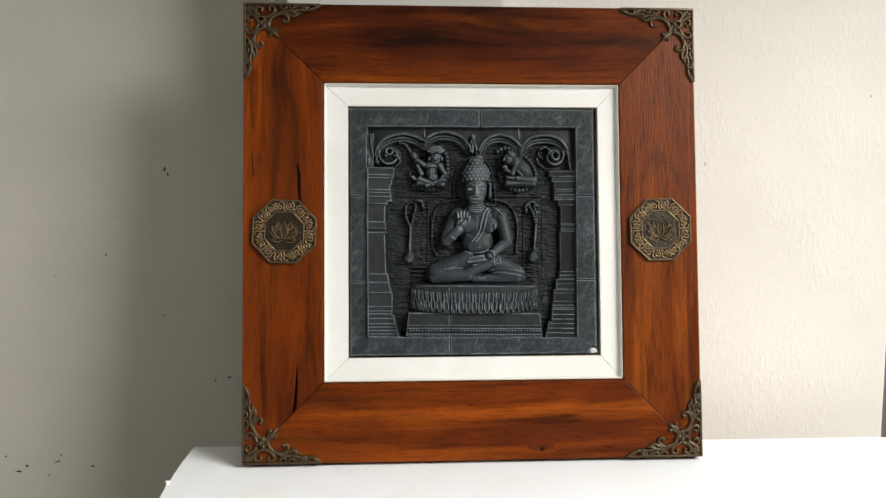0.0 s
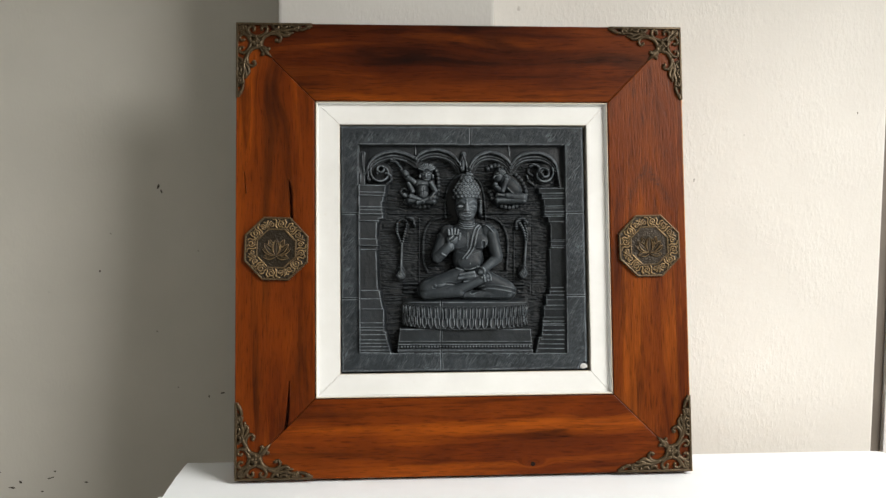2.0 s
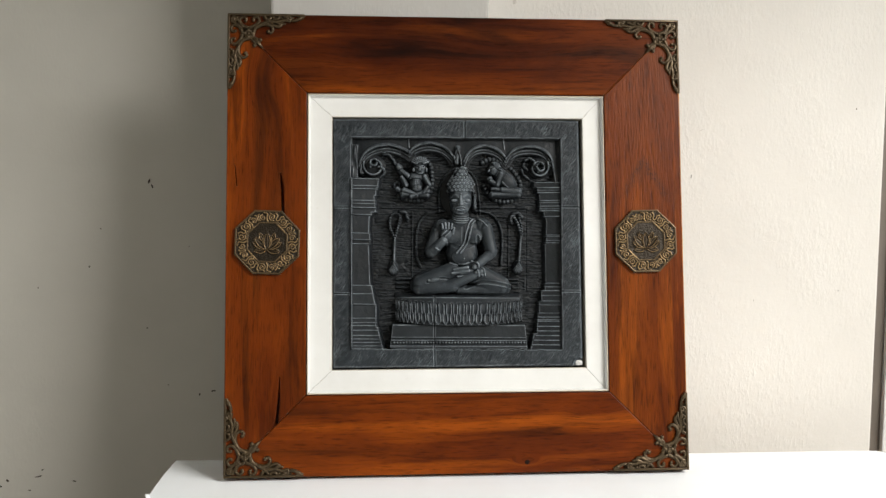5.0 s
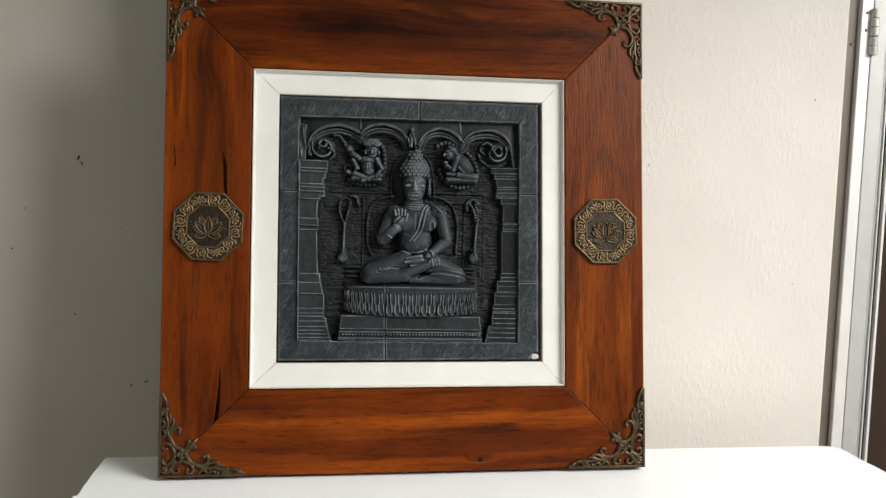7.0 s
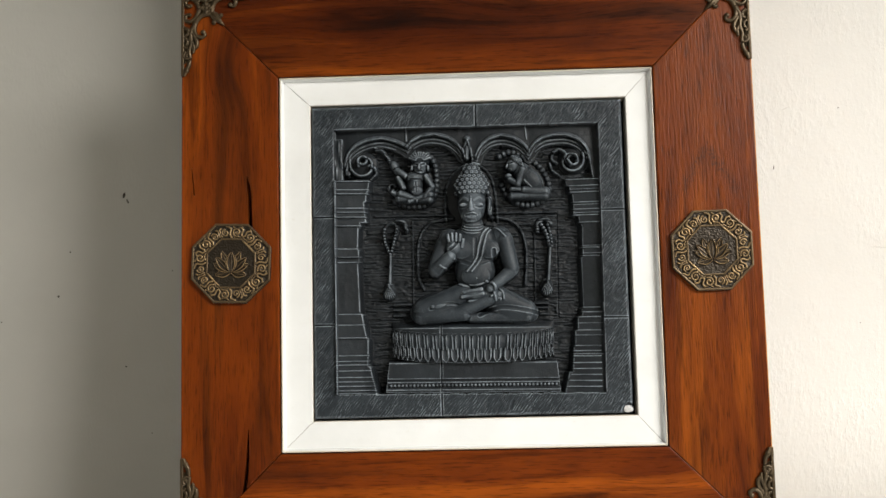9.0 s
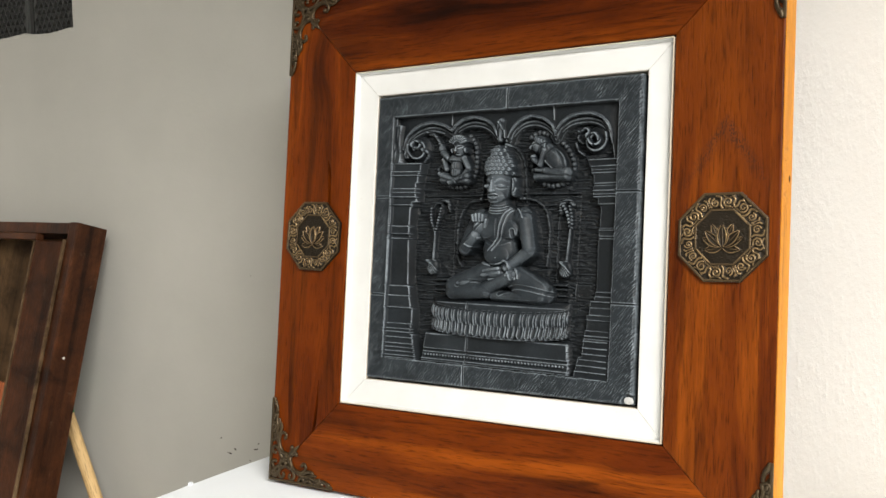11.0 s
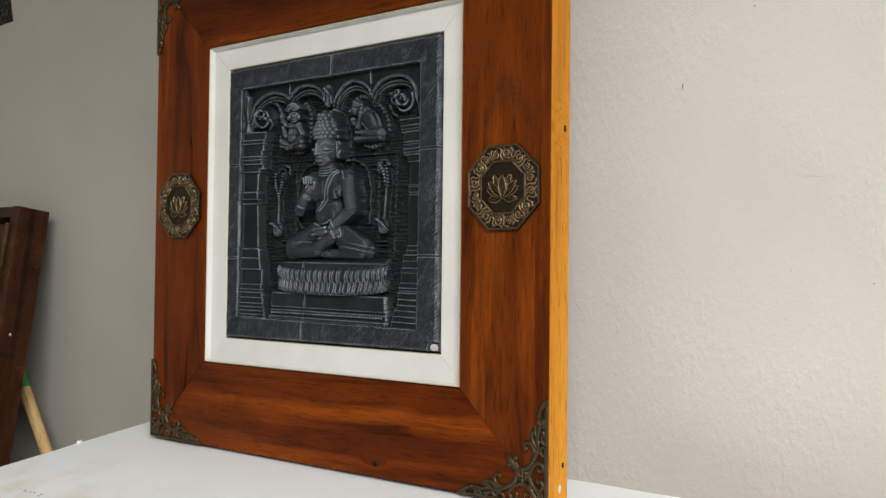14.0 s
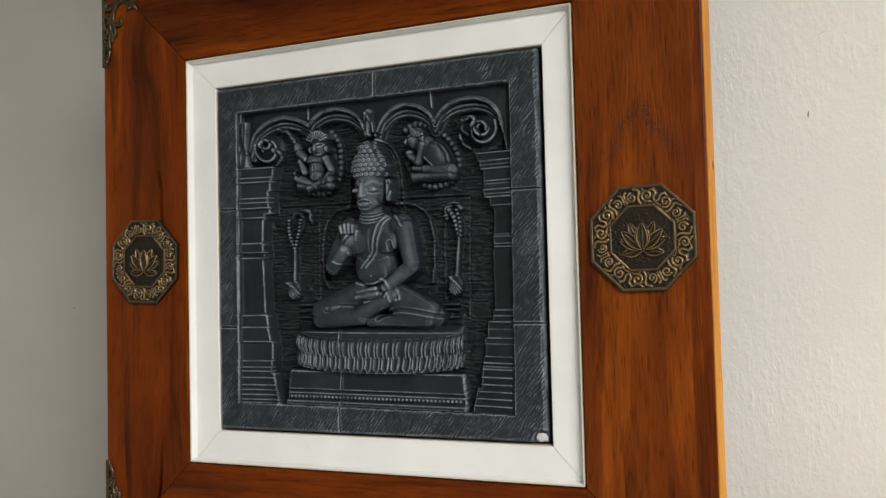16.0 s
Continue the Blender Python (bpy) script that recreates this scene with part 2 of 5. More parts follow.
def brushed_white(name):
    mat, nt, p = tree(name)
    v = coords(nt, (9, 9, 9))
    n = noise_tex(nt, v, 1.0, 4, 0.6)
    base = ramp(nt, n, [(0.3, (0.60, 0.605, 0.59)), (0.7, (0.70, 0.71, 0.70))])
    fine = noise_tex(nt, coords(nt, (60, 60, 60)), 2.0, 5, 0.7)
    base = mix(nt, ramp(nt, fine, [(0.63, (0, 0, 0)), (0.78, (0.5, 0.5, 0.5))]), base, (0.52, 0.49, 0.43))
    geo = nt.nodes.new("ShaderNodeNewGeometry")
    base = mix(nt, ramp(nt, geo.outputs["Pointiness"], [(0.56, (0, 0, 0)), (0.62, (0.7, 0.7, 0.7))]), base, (0.45, 0.34, 0.20))
    nt.links.new(base, p.inputs["Base Color"])
    p.inputs["Roughness"].default_value = 0.55
    bump(nt, p, fine, 0.25, 0.0006)
    return mat


def board(name):
    """Old white laminate with beige water stains and dark flecks."""
    mat, nt, p = tree(name)
    v = coords(nt)
    n = noise_tex(nt, v, 9, 5, 0.6, 0.6)
    grow = nt.nodes.new("ShaderNodeTexGradient")
    grow.gradient_type = "SPHERICAL"
    mp = nt.nodes.new("ShaderNodeMapping")
    mp.inputs["Location"].default_value = (0.80, 1.36, 0)
    mp.inputs["Scale"].default_value = (4.0, 6.4, 1)
    tc = nt.nodes.new("ShaderNodeTexCoord")
    nt.links.new(tc.outputs["Object"], mp.inputs[0])
    nt.links.new(mp.outputs[0], grow.inputs[0])
    stain = mix(nt, 1.0, ramp(nt, grow.outputs["Fac"], [(0.0, (0.10, 0.10, 0.10)), (0.55, (1, 1, 1))]), ramp(nt, n, [(0.42, (0, 0, 0)), (0.62, (0.85, 0.85, 0.85))]), "MULTIPLY")
    c = mix(nt, stain, (0.845, 0.885, 0.92), (0.74, 0.71, 0.645))
    fleck = noise_tex(nt, coords(nt, (1, 1, 1)), 120, 2, 0.6)
    near = mix(nt, 1.0, ramp(nt, grow.outputs["Fac"], [(0.2, (0, 0, 0)), (0.5, (1, 1, 1))]), ramp(nt, fleck, [(0.73, (0, 0, 0)), (0.755, (1, 1, 1))]), "MULTIPLY")
    c = mix(nt, near, c, (0.05, 0.045, 0.04))
    nt.links.new(c, p.inputs["Base Color"])
    p.inputs["Roughness"].default_value = 0.5
    bump(nt, p, noise_tex(nt, v, 60, 5, 0.7), 0.25, 0.0012)
    bump(nt, p, noise_tex(nt, v, 14, 3, 0.5), 0.2, 0.004)
    return mat


def glass(name):
    mat, nt, p = tree(name)
    v = coords(nt)
    n = noise_tex(nt, v, 14, 4)
    nt.links.new(ramp(nt, n, [(0.3, (0.0020, 0.0024, 0.0023)), (0.7, (0.0085, 0.0095, 0.009))]), p.inputs["Base Color"])
    p.inputs["Roughness"].default_value = 0.10
    p.inputs["Specular IOR Level"].default_value = 0.5
    bump(nt, p, n, 0.15, 0.002)
    return mat


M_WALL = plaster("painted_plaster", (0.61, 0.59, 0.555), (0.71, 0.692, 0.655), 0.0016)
# pillar and left wall: tones set darker than the cream wall's
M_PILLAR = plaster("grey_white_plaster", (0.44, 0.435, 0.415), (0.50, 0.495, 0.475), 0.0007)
M_WALL_GREY = plaster("grey_toned_plaster", (0.395, 0.388, 0.350), (0.465, 0.456, 0.415), 0.0004)
# unseen room and floor: tones set for the fill light they bounce
M_ROOM = plaster("room_bounce_plaster", (0.56, 0.55, 0.52), (0.64, 0.63, 0.60), 0.0008)
M_FLOOR = plain("concrete_floor", (0.33, 0.325, 0.31), 0.8)
TEAK = ((0.019, 0.0040, 0.0010), (0.088, 0.0150, 0.0013), (0.215, 0.046, 0.0030))
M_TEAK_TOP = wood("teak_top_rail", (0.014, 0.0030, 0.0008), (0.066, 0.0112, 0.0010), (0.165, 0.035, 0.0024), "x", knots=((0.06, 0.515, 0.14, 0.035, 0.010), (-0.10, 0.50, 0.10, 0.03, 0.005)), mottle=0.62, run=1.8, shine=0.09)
M_TEAK_BOTTOM = wood("teak_bottom_rail", *TEAK, "x", knots=((0.081, 0.013, 0.03, 0.010, 0.010), (0.17, 0.07, 0.07, 0.02, 0.005)), mottle=0.55, run=1.8, shine=0.09)
M_TEAK_LEFT = wood("teak_left_rail", *TEAK, "z", knots=((-0.235, 0.47, 0.03, 0.06, 0.008),), mottle=0.55, run=1.8, shine=0.09)
M_TEAK_RIGHT = wood("teak_right_rail", (0.017, 0.0036, 0.0010), (0.080, 0.0140, 0.0013), (0.200, 0.046, 0.0032), "z", vee=(0.2318, 0.376, 1.5, 0.013, 0.070), mottle=0.55, run=1.8, shine=0.11, pore=0.5)
M_EDGE = wood("bare_edge", (0.38, 0.125, 0.008), (0.56, 0.215, 0.016), (0.67, 0.30, 0.032), "z", 0.45, knots=((0.2775, 0.33, 0.02, 0.03, 0.03),))
M_WHITE = brushed_white("white_brushed_paint")
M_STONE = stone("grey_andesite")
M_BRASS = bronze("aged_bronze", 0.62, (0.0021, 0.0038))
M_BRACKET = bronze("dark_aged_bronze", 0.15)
M_TABLE = board("white_board")
M_DARKWOOD = wood("dark_stained_wood", (0.007, 0.0026, 0.0014), (0.042, 0.0130, 0.0045), (0.090, 0.031, 0.0105), "z", 0.40, wear=0.30, shine=0.2)
M_REDWOOD = wood("red_stained_wood", (0.008, 0.003, 0.0016), (0.040, 0.0128, 0.0044), (0.092, 0.030, 0.0095), "z", 0.36, wear=0.14)
M_WORN = wood("worn_arris_wood", (0.040, 0.022, 0.011), (0.12, 0.076, 0.040), (0.23, 0.16, 0.09), "z", 0.5, wear=0.3)
M_PLYWOOD = wood("brown_plywood", (0.030, 0.017, 0.008), (0.066, 0.037, 0.016), (0.095, 0.056, 0.026), "z", 0.6, wear=0.15)
M_PALEWOOD = wood("pale_pine", (0.40, 0.24, 0.10), (0.56, 0.38, 0.18), (0.66, 0.48, 0.25), "z", 0.55)
M_PALESTICK = wood("pale_turned_wood", (0.42, 0.25, 0.10), (0.58, 0.38, 0.17), (0.66, 0.46, 0.22), "z", 0.45)
M_ORANGEWOOD = wood("orange_hardwood", (0.19, 0.048, 0.017), (0.34, 0.100, 0.038), (0.46, 0.155, 0.064), "z", 0.55)
M_DARKRED = wood("dark_red_hardwood", (0.03, 0.008, 0.006), (0.07, 0.018, 0.012), (0.12, 0.035, 0.02), "z", 0.5)
M_CRACK = plain("dark_crack", (0.012, 0.006, 0.004), 0.8)
M_BLACK = plain("black_paint", (0.008, 0.008, 0.009), 0.6)
M_ALU = plain("aluminium", (0.74, 0.745, 0.75), 0.38, 0.3)
# darker copy of the aluminium; its shade is put into the colour
M_ALU_SHADED = plain("shaded_aluminium", (0.46, 0.465, 0.47), 0.5, 0.3)
M_STEEL = plain("steel", (0.45, 0.45, 0.44), 0.3, 0.9)
# taupe of the jamb face, darkened in the colour for its shade
M_TAUPE = plain("taupe_aluminium", (0.13, 0.11, 0.092), 0.5, 0.2)
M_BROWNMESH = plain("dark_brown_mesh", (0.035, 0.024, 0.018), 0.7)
M_GLASS = glass("patterned_glass")
M_MORTAR = plain("cement_joint", (0.048, 0.051, 0.048), 0.8)
M_CHIPBOARD = plain("chipboard", (0.34, 0.26, 0.17), 0.9)
M_CHIP = plain("fresh_stone", (0.46, 0.46, 0.45), 0.9)
M_PALE = plain("pale_metal", (0.6, 0.58, 0.52), 0.4)
M_GREEN = plain("green_paint", (0.02, 0.26, 0.05), 0.4)
M_BLUE = plain("blue_plastic", (0.012, 0.03, 0.11), 0.4)
M_DIRT = plain("dirt", (0.05, 0.042, 0.035), 0.9)
M_FAINT = plain("faint_dirt", (0.16, 0.145, 0.125), 0.9)
M_SCRATCH = plain("scuffed_plaster", (0.545, 0.52, 0.485), 0.9)


# ---- mesh helpers ----
def part(name, bm, material, parent=None, label="", smooth=False):
    me = bpy.data.meshes.new(name)
    bmesh.ops.recalc_face_normals(bm, faces=bm.faces)
    bm.to_mesh(me)
    bm.free()
    me.materials.append(material)
    if smooth:
        me.shade_smooth()
    ob = new(name, me)
    if parent:
        ob.parent = parent
    if label:
        tagged(ob, label)
    return ob


def empty(name, m, label, category, **more):
    ob = new(name)
    ob.matrix_world = m
    return tagged(ob, label, category, **more)


def box(x0, x1, y0, y1, z0, z1, bevel=0.0, bm=None):
    bm = bm or bmesh.new()
    r = bmesh.ops.create_cube(bm, size=1)
    for v in r["verts"]:
        v.co = Vector((x0 + (v.co.x + 0.5) * (x1 - x0), y0 + (v.co.y + 0.5) * (y1 - y0), z0 + (v.co.z + 0.5) * (z1 - z0)))
    if bevel:
        edges = list({e for v in r["verts"] for e in v.link_edges})
        bmesh.ops.bevel(bm, geom=edges, offset=bevel, segments=2, affect="EDGES", profile=0.6)
    return bm


def prism(outline, y0, y1, bm=None):
    """A solid from an outline in x and z, between two depths."""
    bm = bm or bmesh.new()
    a = [bm.verts.new((x, y0, z)) for x, z in outline]
    b = [bm.verts.new((x, y1, z)) for x, z in outline]
    n = len(a)
    bm.faces.new(a)
    bm.faces.new(b[::-1])
    for i in range(n):
        bm.faces.new((a[i], b[i], b[(i + 1) % n], a[(i + 1) % n]))
    return bm


def bevelled(bm, offset, segments=2):
    bmesh.ops.recalc_face_normals(bm, faces=bm.faces)
    sharp = [e for e in bm.edges if len(e.link_faces) == 2 and e.calc_face_angle() > 0.5]
    bmesh.ops.bevel(bm, geom=sharp, offset=offset, segments=segments, affect="EDGES", profile=0.6)
    return bm


# ---- structure ----
ROOM_H = 3.1
RIGHT_Y, PILLAR_Y = 0.19, 0.108
WALL_L = pose(-0.45, 0.30, 0, 0, 0, 4.4)
HOLE_R, HOLE_B, HOLE_T = -0.515, 1.347, 1.86
bm = box(HOLE_R, 0.62, 0, 0.14, 0, ROOM_H)
box(-2.25, HOLE_R, 0, 0.14, 0, HOLE_B, 0, bm)
box(-2.25, HOLE_R, 0, 0.14, HOLE_T, ROOM_H, 0, bm)
box(-2.25, HOLE_R - 0.80, 0, 0.14, HOLE_B, HOLE_T, 0, bm)
wall_left = tagged(part("wall_left", bm, M_WALL_GREY), "grey-beige plaster wall with scattered chips", "wall", kind="structure")
wall_left.matrix_world = WALL_L
# ragged plaster lip round the glass blocks
lip = bmesh.new()
n = 90
rows = [[], [], [], []]
for i in range(n + 1):
    x = HOLE_R - 0.80 + 0.80 * i / n
    top = HOLE_B + 0.003 + 0.0035 * random.random() + 0.0025 * math.sin(i * 0.37) + 0.006 * max(0, 1 - abs(((HOLE_R + 0.032 - x) / 0.168 + 0.5) % 1 - 0.5) / 0.06)
    for row, y, z in zip(rows, (-0.0002, 0.002, 0.008, 0.05), (HOLE_B - 0.0005, HOLE_B + (top - HOLE_B) * 0.7, top, top)):
        row.append(lip.verts.new((x, y, z)))
for p, q in zip(rows, rows[1:]):
    for i in range(n):
        lip.faces.new((p[i], p[i + 1], q[i + 1], q[i]))
part("plaster_lip", lip, M_WALL_GREY, wall_left)
# unseen dark wall, added to keep the sky out behind the glass
tagged(part("dark_backing_glass", box(-3.0, 1.4, 1.3, 1.4, 0, ROOM_H), M_BROWNMESH), "unseen dark wall added behind the glass blocks", "wall", kind="structure")
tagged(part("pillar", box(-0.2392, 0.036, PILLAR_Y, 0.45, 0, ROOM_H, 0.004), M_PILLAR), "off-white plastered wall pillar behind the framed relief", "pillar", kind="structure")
wall_back = tagged(part("wall_back", box(0.03, 0.611, RIGHT_Y, 0.45, 0, ROOM_H, 0.003), M_WALL), "cream painted plaster wall with fine roller texture", "wall", kind="structure")
tagged(part("wall_back_end", box(1.3605, 2.3, RIGHT_Y, 0.45, 0, ROOM_H), M_WALL), "plain plaster wall", "wall", kind="structure")
tagged(part("wall_over_door", box(0.611, 1.3605, RIGHT_Y, 0.45, 2.1, ROOM_H), M_WALL), "plain plaster wall over the door", "wall", kind="structure")
# unseen dark sheet standing for the shade behind the door
tagged(part("dark_backing_door", box(0.611, 1.3605, 0.31, 0.45, 0, 2.1), M_BROWNMESH), "unseen dark sheet added behind the door for shade", "wall", kind="structure")
tagged(part("floor", box(-2.8, 2.3, -3.4, 1.4, -0.1, 0), M_FLOOR), "plain grey concrete floor", "floor", kind="structure")
# unseen ceiling, added to close the room
tagged(part("ceiling", box(-2.8, 2.3, -3.4, 1.4, ROOM_H, ROOM_H + 0.1), M_ROOM), "plain plastered ceiling slab", "ceiling", kind="structure")
# unseen slab, added to cut light from the upper wall and frame top
tagged(part("canopy", box(-2.65, 2.15, -0.70, 0.10, 1.86, 1.94), M_ROOM), "unseen slab added to shade the upper wall and frame top", "canopy", kind="structure")
# unseen west and south walls, added to close the room and bounce light
tagged(part("wall_west", box(-2.8, -2.65, -3.4, 1.4, 0, ROOM_H), M_ROOM), "plain plaster wall", "wall", kind="structure")
tagged(part("wall_south", box(-2.65, 2.15, -3.4, -3.25, 0, ROOM_H), M_ROOM), "plain plaster wall", "wall", kind="structure")
# unseen wall, its opening made up to suit the area lamp
bm = box(2.15, 2.3, -3.4, -2.35, 0, ROOM_H)
box(2.15, 2.3, -0.25, 0.45, 0, ROOM_H, 0, bm)
box(2.15, 2.3, -2.35, -0.25, 3.02, ROOM_H, 0, bm)
box(2.15, 2.3, -2.35, -0.25, 0, 1.72, 0, bm)
tagged(part("wall_east", bm, M_ROOM), "unseen plaster wall with an opening added for the daylight lamp", "wall", kind="structure")

# ---- table ----
TILT = -0.86
table = empty("table", pose(0, 0, 0.7456, 0, TILT, 0), "white laminate-topped table with a torn and stained front corner", "table")
random.seed(4)
torn = [(-0.354, -0.2030), (-0.342, -0.2032), (-0.331, -0.2045), (-0.3335, -0.2075), (-0.328, -0.2105), (-0.3305, -0.2165), (-0.3225, -0.2190), (-0.317, -0.2180), (-0.311, -0.2232), (-0.292, -0.2250), (-0.262, -0.2258), (-0.246, -0.2292), (-0.222, -0.2318), (-0.17, -0.2322)]
front = torn + [(-0.17 + 0.735 * i / 24, -0.2325 + random.uniform(-0.0012, 0.0012)) for i in range(1, 25)]
right = [(0.570 + random.uniform(-0.001, 0.001), -0.19 + 0.02 * i) for i in range(13)] + [(0.570, 0.068), (0.562, 0.080)]
back = [(0.55 - 0.902 * i / 30, 0.083 + 0.010 * (i / 30) + random.uniform(-0.001, 0.001)) for i in range(31)]
left = [(-0.354 + random.uniform(-0.0012, 0.0012), 0.075 - 0.0215 * i) for i in range(13)]


def slab(outline, z0, z1):
    bm = bmesh.new()
    a = [bm.verts.new((x, y, z1)) for x, y in outline]
    b = [bm.verts.new((x, y, z0)) for x, y in outline]
    bm.faces.new(a)
    bm.faces.new(b[::-1])
    for i in range(len(a)):
        k = (i + 1) % len(a)
        bm.faces.new((a[i], b[i], b[k], a[k]))
    return bm


part("tabletop", slab(front + right + back + left, -0.0022, 0), M_TABLE, table, "white laminate sheet, torn and lifting at the corner")
core = [(-0.325, -0.185), (-0.27, -0.214), (-0.2, -0.228), (0.564, -0.228), (0.565, 0.07), (-0.342, 0.08)]
part("core_board", slab(core, -0.0165, -0.0024), M_CHIPBOARD, table, "crumbling chipboard core")
part("shred", slab([(-0.304, -0.2265), (-0.290, -0.2290), (-0.262, -0.2285), (-0.240, -0.2325), (-0.205, -0.2345), (-0.206, -0.2270), (-0.250, -0.2230)], -0.0085, -0.0055), M_TABLE, table, "peeled strip of laminate")
part("shred", slab([(-0.3575, -0.0485), (-0.3540, -0.0470), (-0.3515, -0.0520), (-0.3550, -0.0535)], 0.0002, 0.0026), M_TABLE, table, "small lifted flake of laminate")
FLECKS = ((-0.234, -0.183, 0.014, 0.003, 14), (-0.138, -0.201, 0.012, 0.005, 24))
random.seed(12)
for cx, cy, wide, deep, count in FLECKS:
    b = bmesh.new()
    for i in range(count):
        x, y, r = cx + random.gauss(0, wide), cy + random.gauss(0, deep), random.uniform(0.0005, 0.0016)
        rim = [b.verts.new((x + r * random.uniform(0.6, 1.3) * math.cos(a), y + r * random.uniform(0.4, 1.0) * math.sin(a), 0.00015)) for a in (0, 1, 2, 3, 4, 5)]
        tip = b.verts.new((x, y, 0.0004))
        for k in range(6):
            b.faces.new((rim[k], rim[(k + 1) % 6], tip))
    tagged(part("dark_flecks", b, M_DIRT, table), "dark pits and flecks in the laminate", kind="stuff")
for x in (-0.15, 0.52):
    for y in (-0.20, 0.02):
        part("leg", box(x - 0.02, x + 0.02, y - 0.02, y + 0.02, -0.745, -0.0168, 0.002), M_DARKWOOD, table)
part("apron", box(-0.13, 0.50, -0.205, -0.19, -0.07, -0.0168), M_DARKWOOD, table)
part("apron", box(-0.13, 0.50, 0.01, 0.025, -0.07, -0.0168), M_DARKWOOD, table)
part("shelf", box(-0.34, 0.54, -0.23, 0.035, -0.350, -0.336), M_PALEWOOD, table)

# ---- framed relief ----
LEAN = Matrix(((0.99989, 0.00102, -0.015, 0), (0.00102, 0.99085, 0.135, 0), (0.015, -0.135, 0.99073, 0.75), (0, 0, 0, 1)))
relief = empty("framed_relief", LEAN, "square teak frame holding a carved dark stone relief panel", "framed relief")
FO, FB, FT, FI, IB, IT = 0.2788, 0.0, 0.5565, 0.1833, 0.0952, 0.4598
THICK = 0.032


def rail(outline, material):
    return bevelled(prism(outline, 0, THICK), 0.0012), material


def crack(bm_points, ob):
    """Cuts a thin open shrinkage crack into a rail."""
    cutter = part("cutter", prism(bm_points, -0.01, 0.012), M_CRACK)
    cutter.parent = relief
    mod = ob.modifiers.new("crack", "BOOLEAN")
    mod.operation, mod.object, mod.solver = "DIFFERENCE", cutter, "EXACT"
    bpy.context.view_layer.update()
    me = bpy.data.meshes.new_from_object(ob.evaluated_get(bpy.context.evaluated_depsgraph_get()))
    ob.modifiers.clear()
    ob.data = me
    bpy.data.objects.remove(cutter)


G = 0.0004
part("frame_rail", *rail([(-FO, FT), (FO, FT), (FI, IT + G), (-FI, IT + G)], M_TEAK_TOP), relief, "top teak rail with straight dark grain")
part("frame_rail", *rail([(-FO, FB), (FO, FB), (FI, IB - G), (-FI, IB - G)], M_TEAK_BOTTOM), relief, "bottom teak rail with a small knot hole")
left_rail = part("frame_rail", *rail([(-FO, FB + G), (-FO, FT - G), (-FI, IT), (-FI, IB)], M_TEAK_LEFT), relief, "upright teak rail with dark shrinkage cracks")
part("frame_rail", *rail([(FO - 0.0007, FB + 0.0007), (FO - 0.0007, FT - 0.0007), (FI, IT), (FI, IB)], M_TEAK_RIGHT), relief, "upright teak rail with a pointed grain figure")
part("edge_strip", prism([(FO - 0.0006, FB + 0.0006), (FO, FB), (FO, FT), (FO - 0.0006, FT - 0.0006)], 0.0012, THICK), M_EDGE, relief, "bare honey-coloured edge of the frame with a knot")
crack([(-0.2150, 0.362), (-0.2142, 0.362), (-0.2100, 0.348), (-0.2092, 0.322), (-0.2085, 0.306), (-0.2128, 0.306), (-0.2134, 0.325), (-0.2140, 0.346)], left_rail)
crack([(-0.2142, 0.118), (-0.2134, 0.118), (-0.2130, 0.090), (-0.2142, 0.070), (-0.2165, 0.0600), (-0.2200, 0.0590), (-0.2182, 0.072), (-0.2164, 0.090)], left_rail)
crack([(-0.2690, 0.372), (-0.2683, 0.372), (-0.2655, 0.345), (-0.2668, 0.345)], left_rail)

for y, z, r, mat in ((0.0195, 0.0135, 0.0032, M_PALE), (0.0245, 0.0335, 0.0024, M_CRACK), (0.024, 0.3305, 0.0028, M_CRACK)):
    b = bmesh.new()
    bmesh.ops.create_icosphere(b, subdivisions=2, radius=r)
    for w in b.verts:
        w.co = Vector((FO + w.co.x * 0.12, y + w.co.y * 0.8, z + w.co.z * 1.2))
    part("knot" if mat == M_CRACK else "paint_spot", b, mat, relief)
b = bmesh.new()
bmesh.ops.create_icosphere(b, subdivisions=2, radius=0.0032)
for w in b.verts:
    w.co = Vector((0.081 + w.co.x, w.co.y * 0.1, 0.0125 + w.co.z * 0.9))
part("knot", b, M_CRACK, relief)
b = bmesh.new()
bmesh.ops.create_icosphere(b, subdivisions=3, radius=0.0042)
for w in b.verts:
    k = 1 + 0.35 * noise.noise(w.co * 700)
    w.co = Vector((0.1468 + w.co.x * 1.25 * k, 0.0082 + w.co.y * 0.45 * k, 0.1302 + w.co.z * 0.75 * k))
part("chipped_corner", b, M_CHIP, relief, "pale broken corner of the stone")

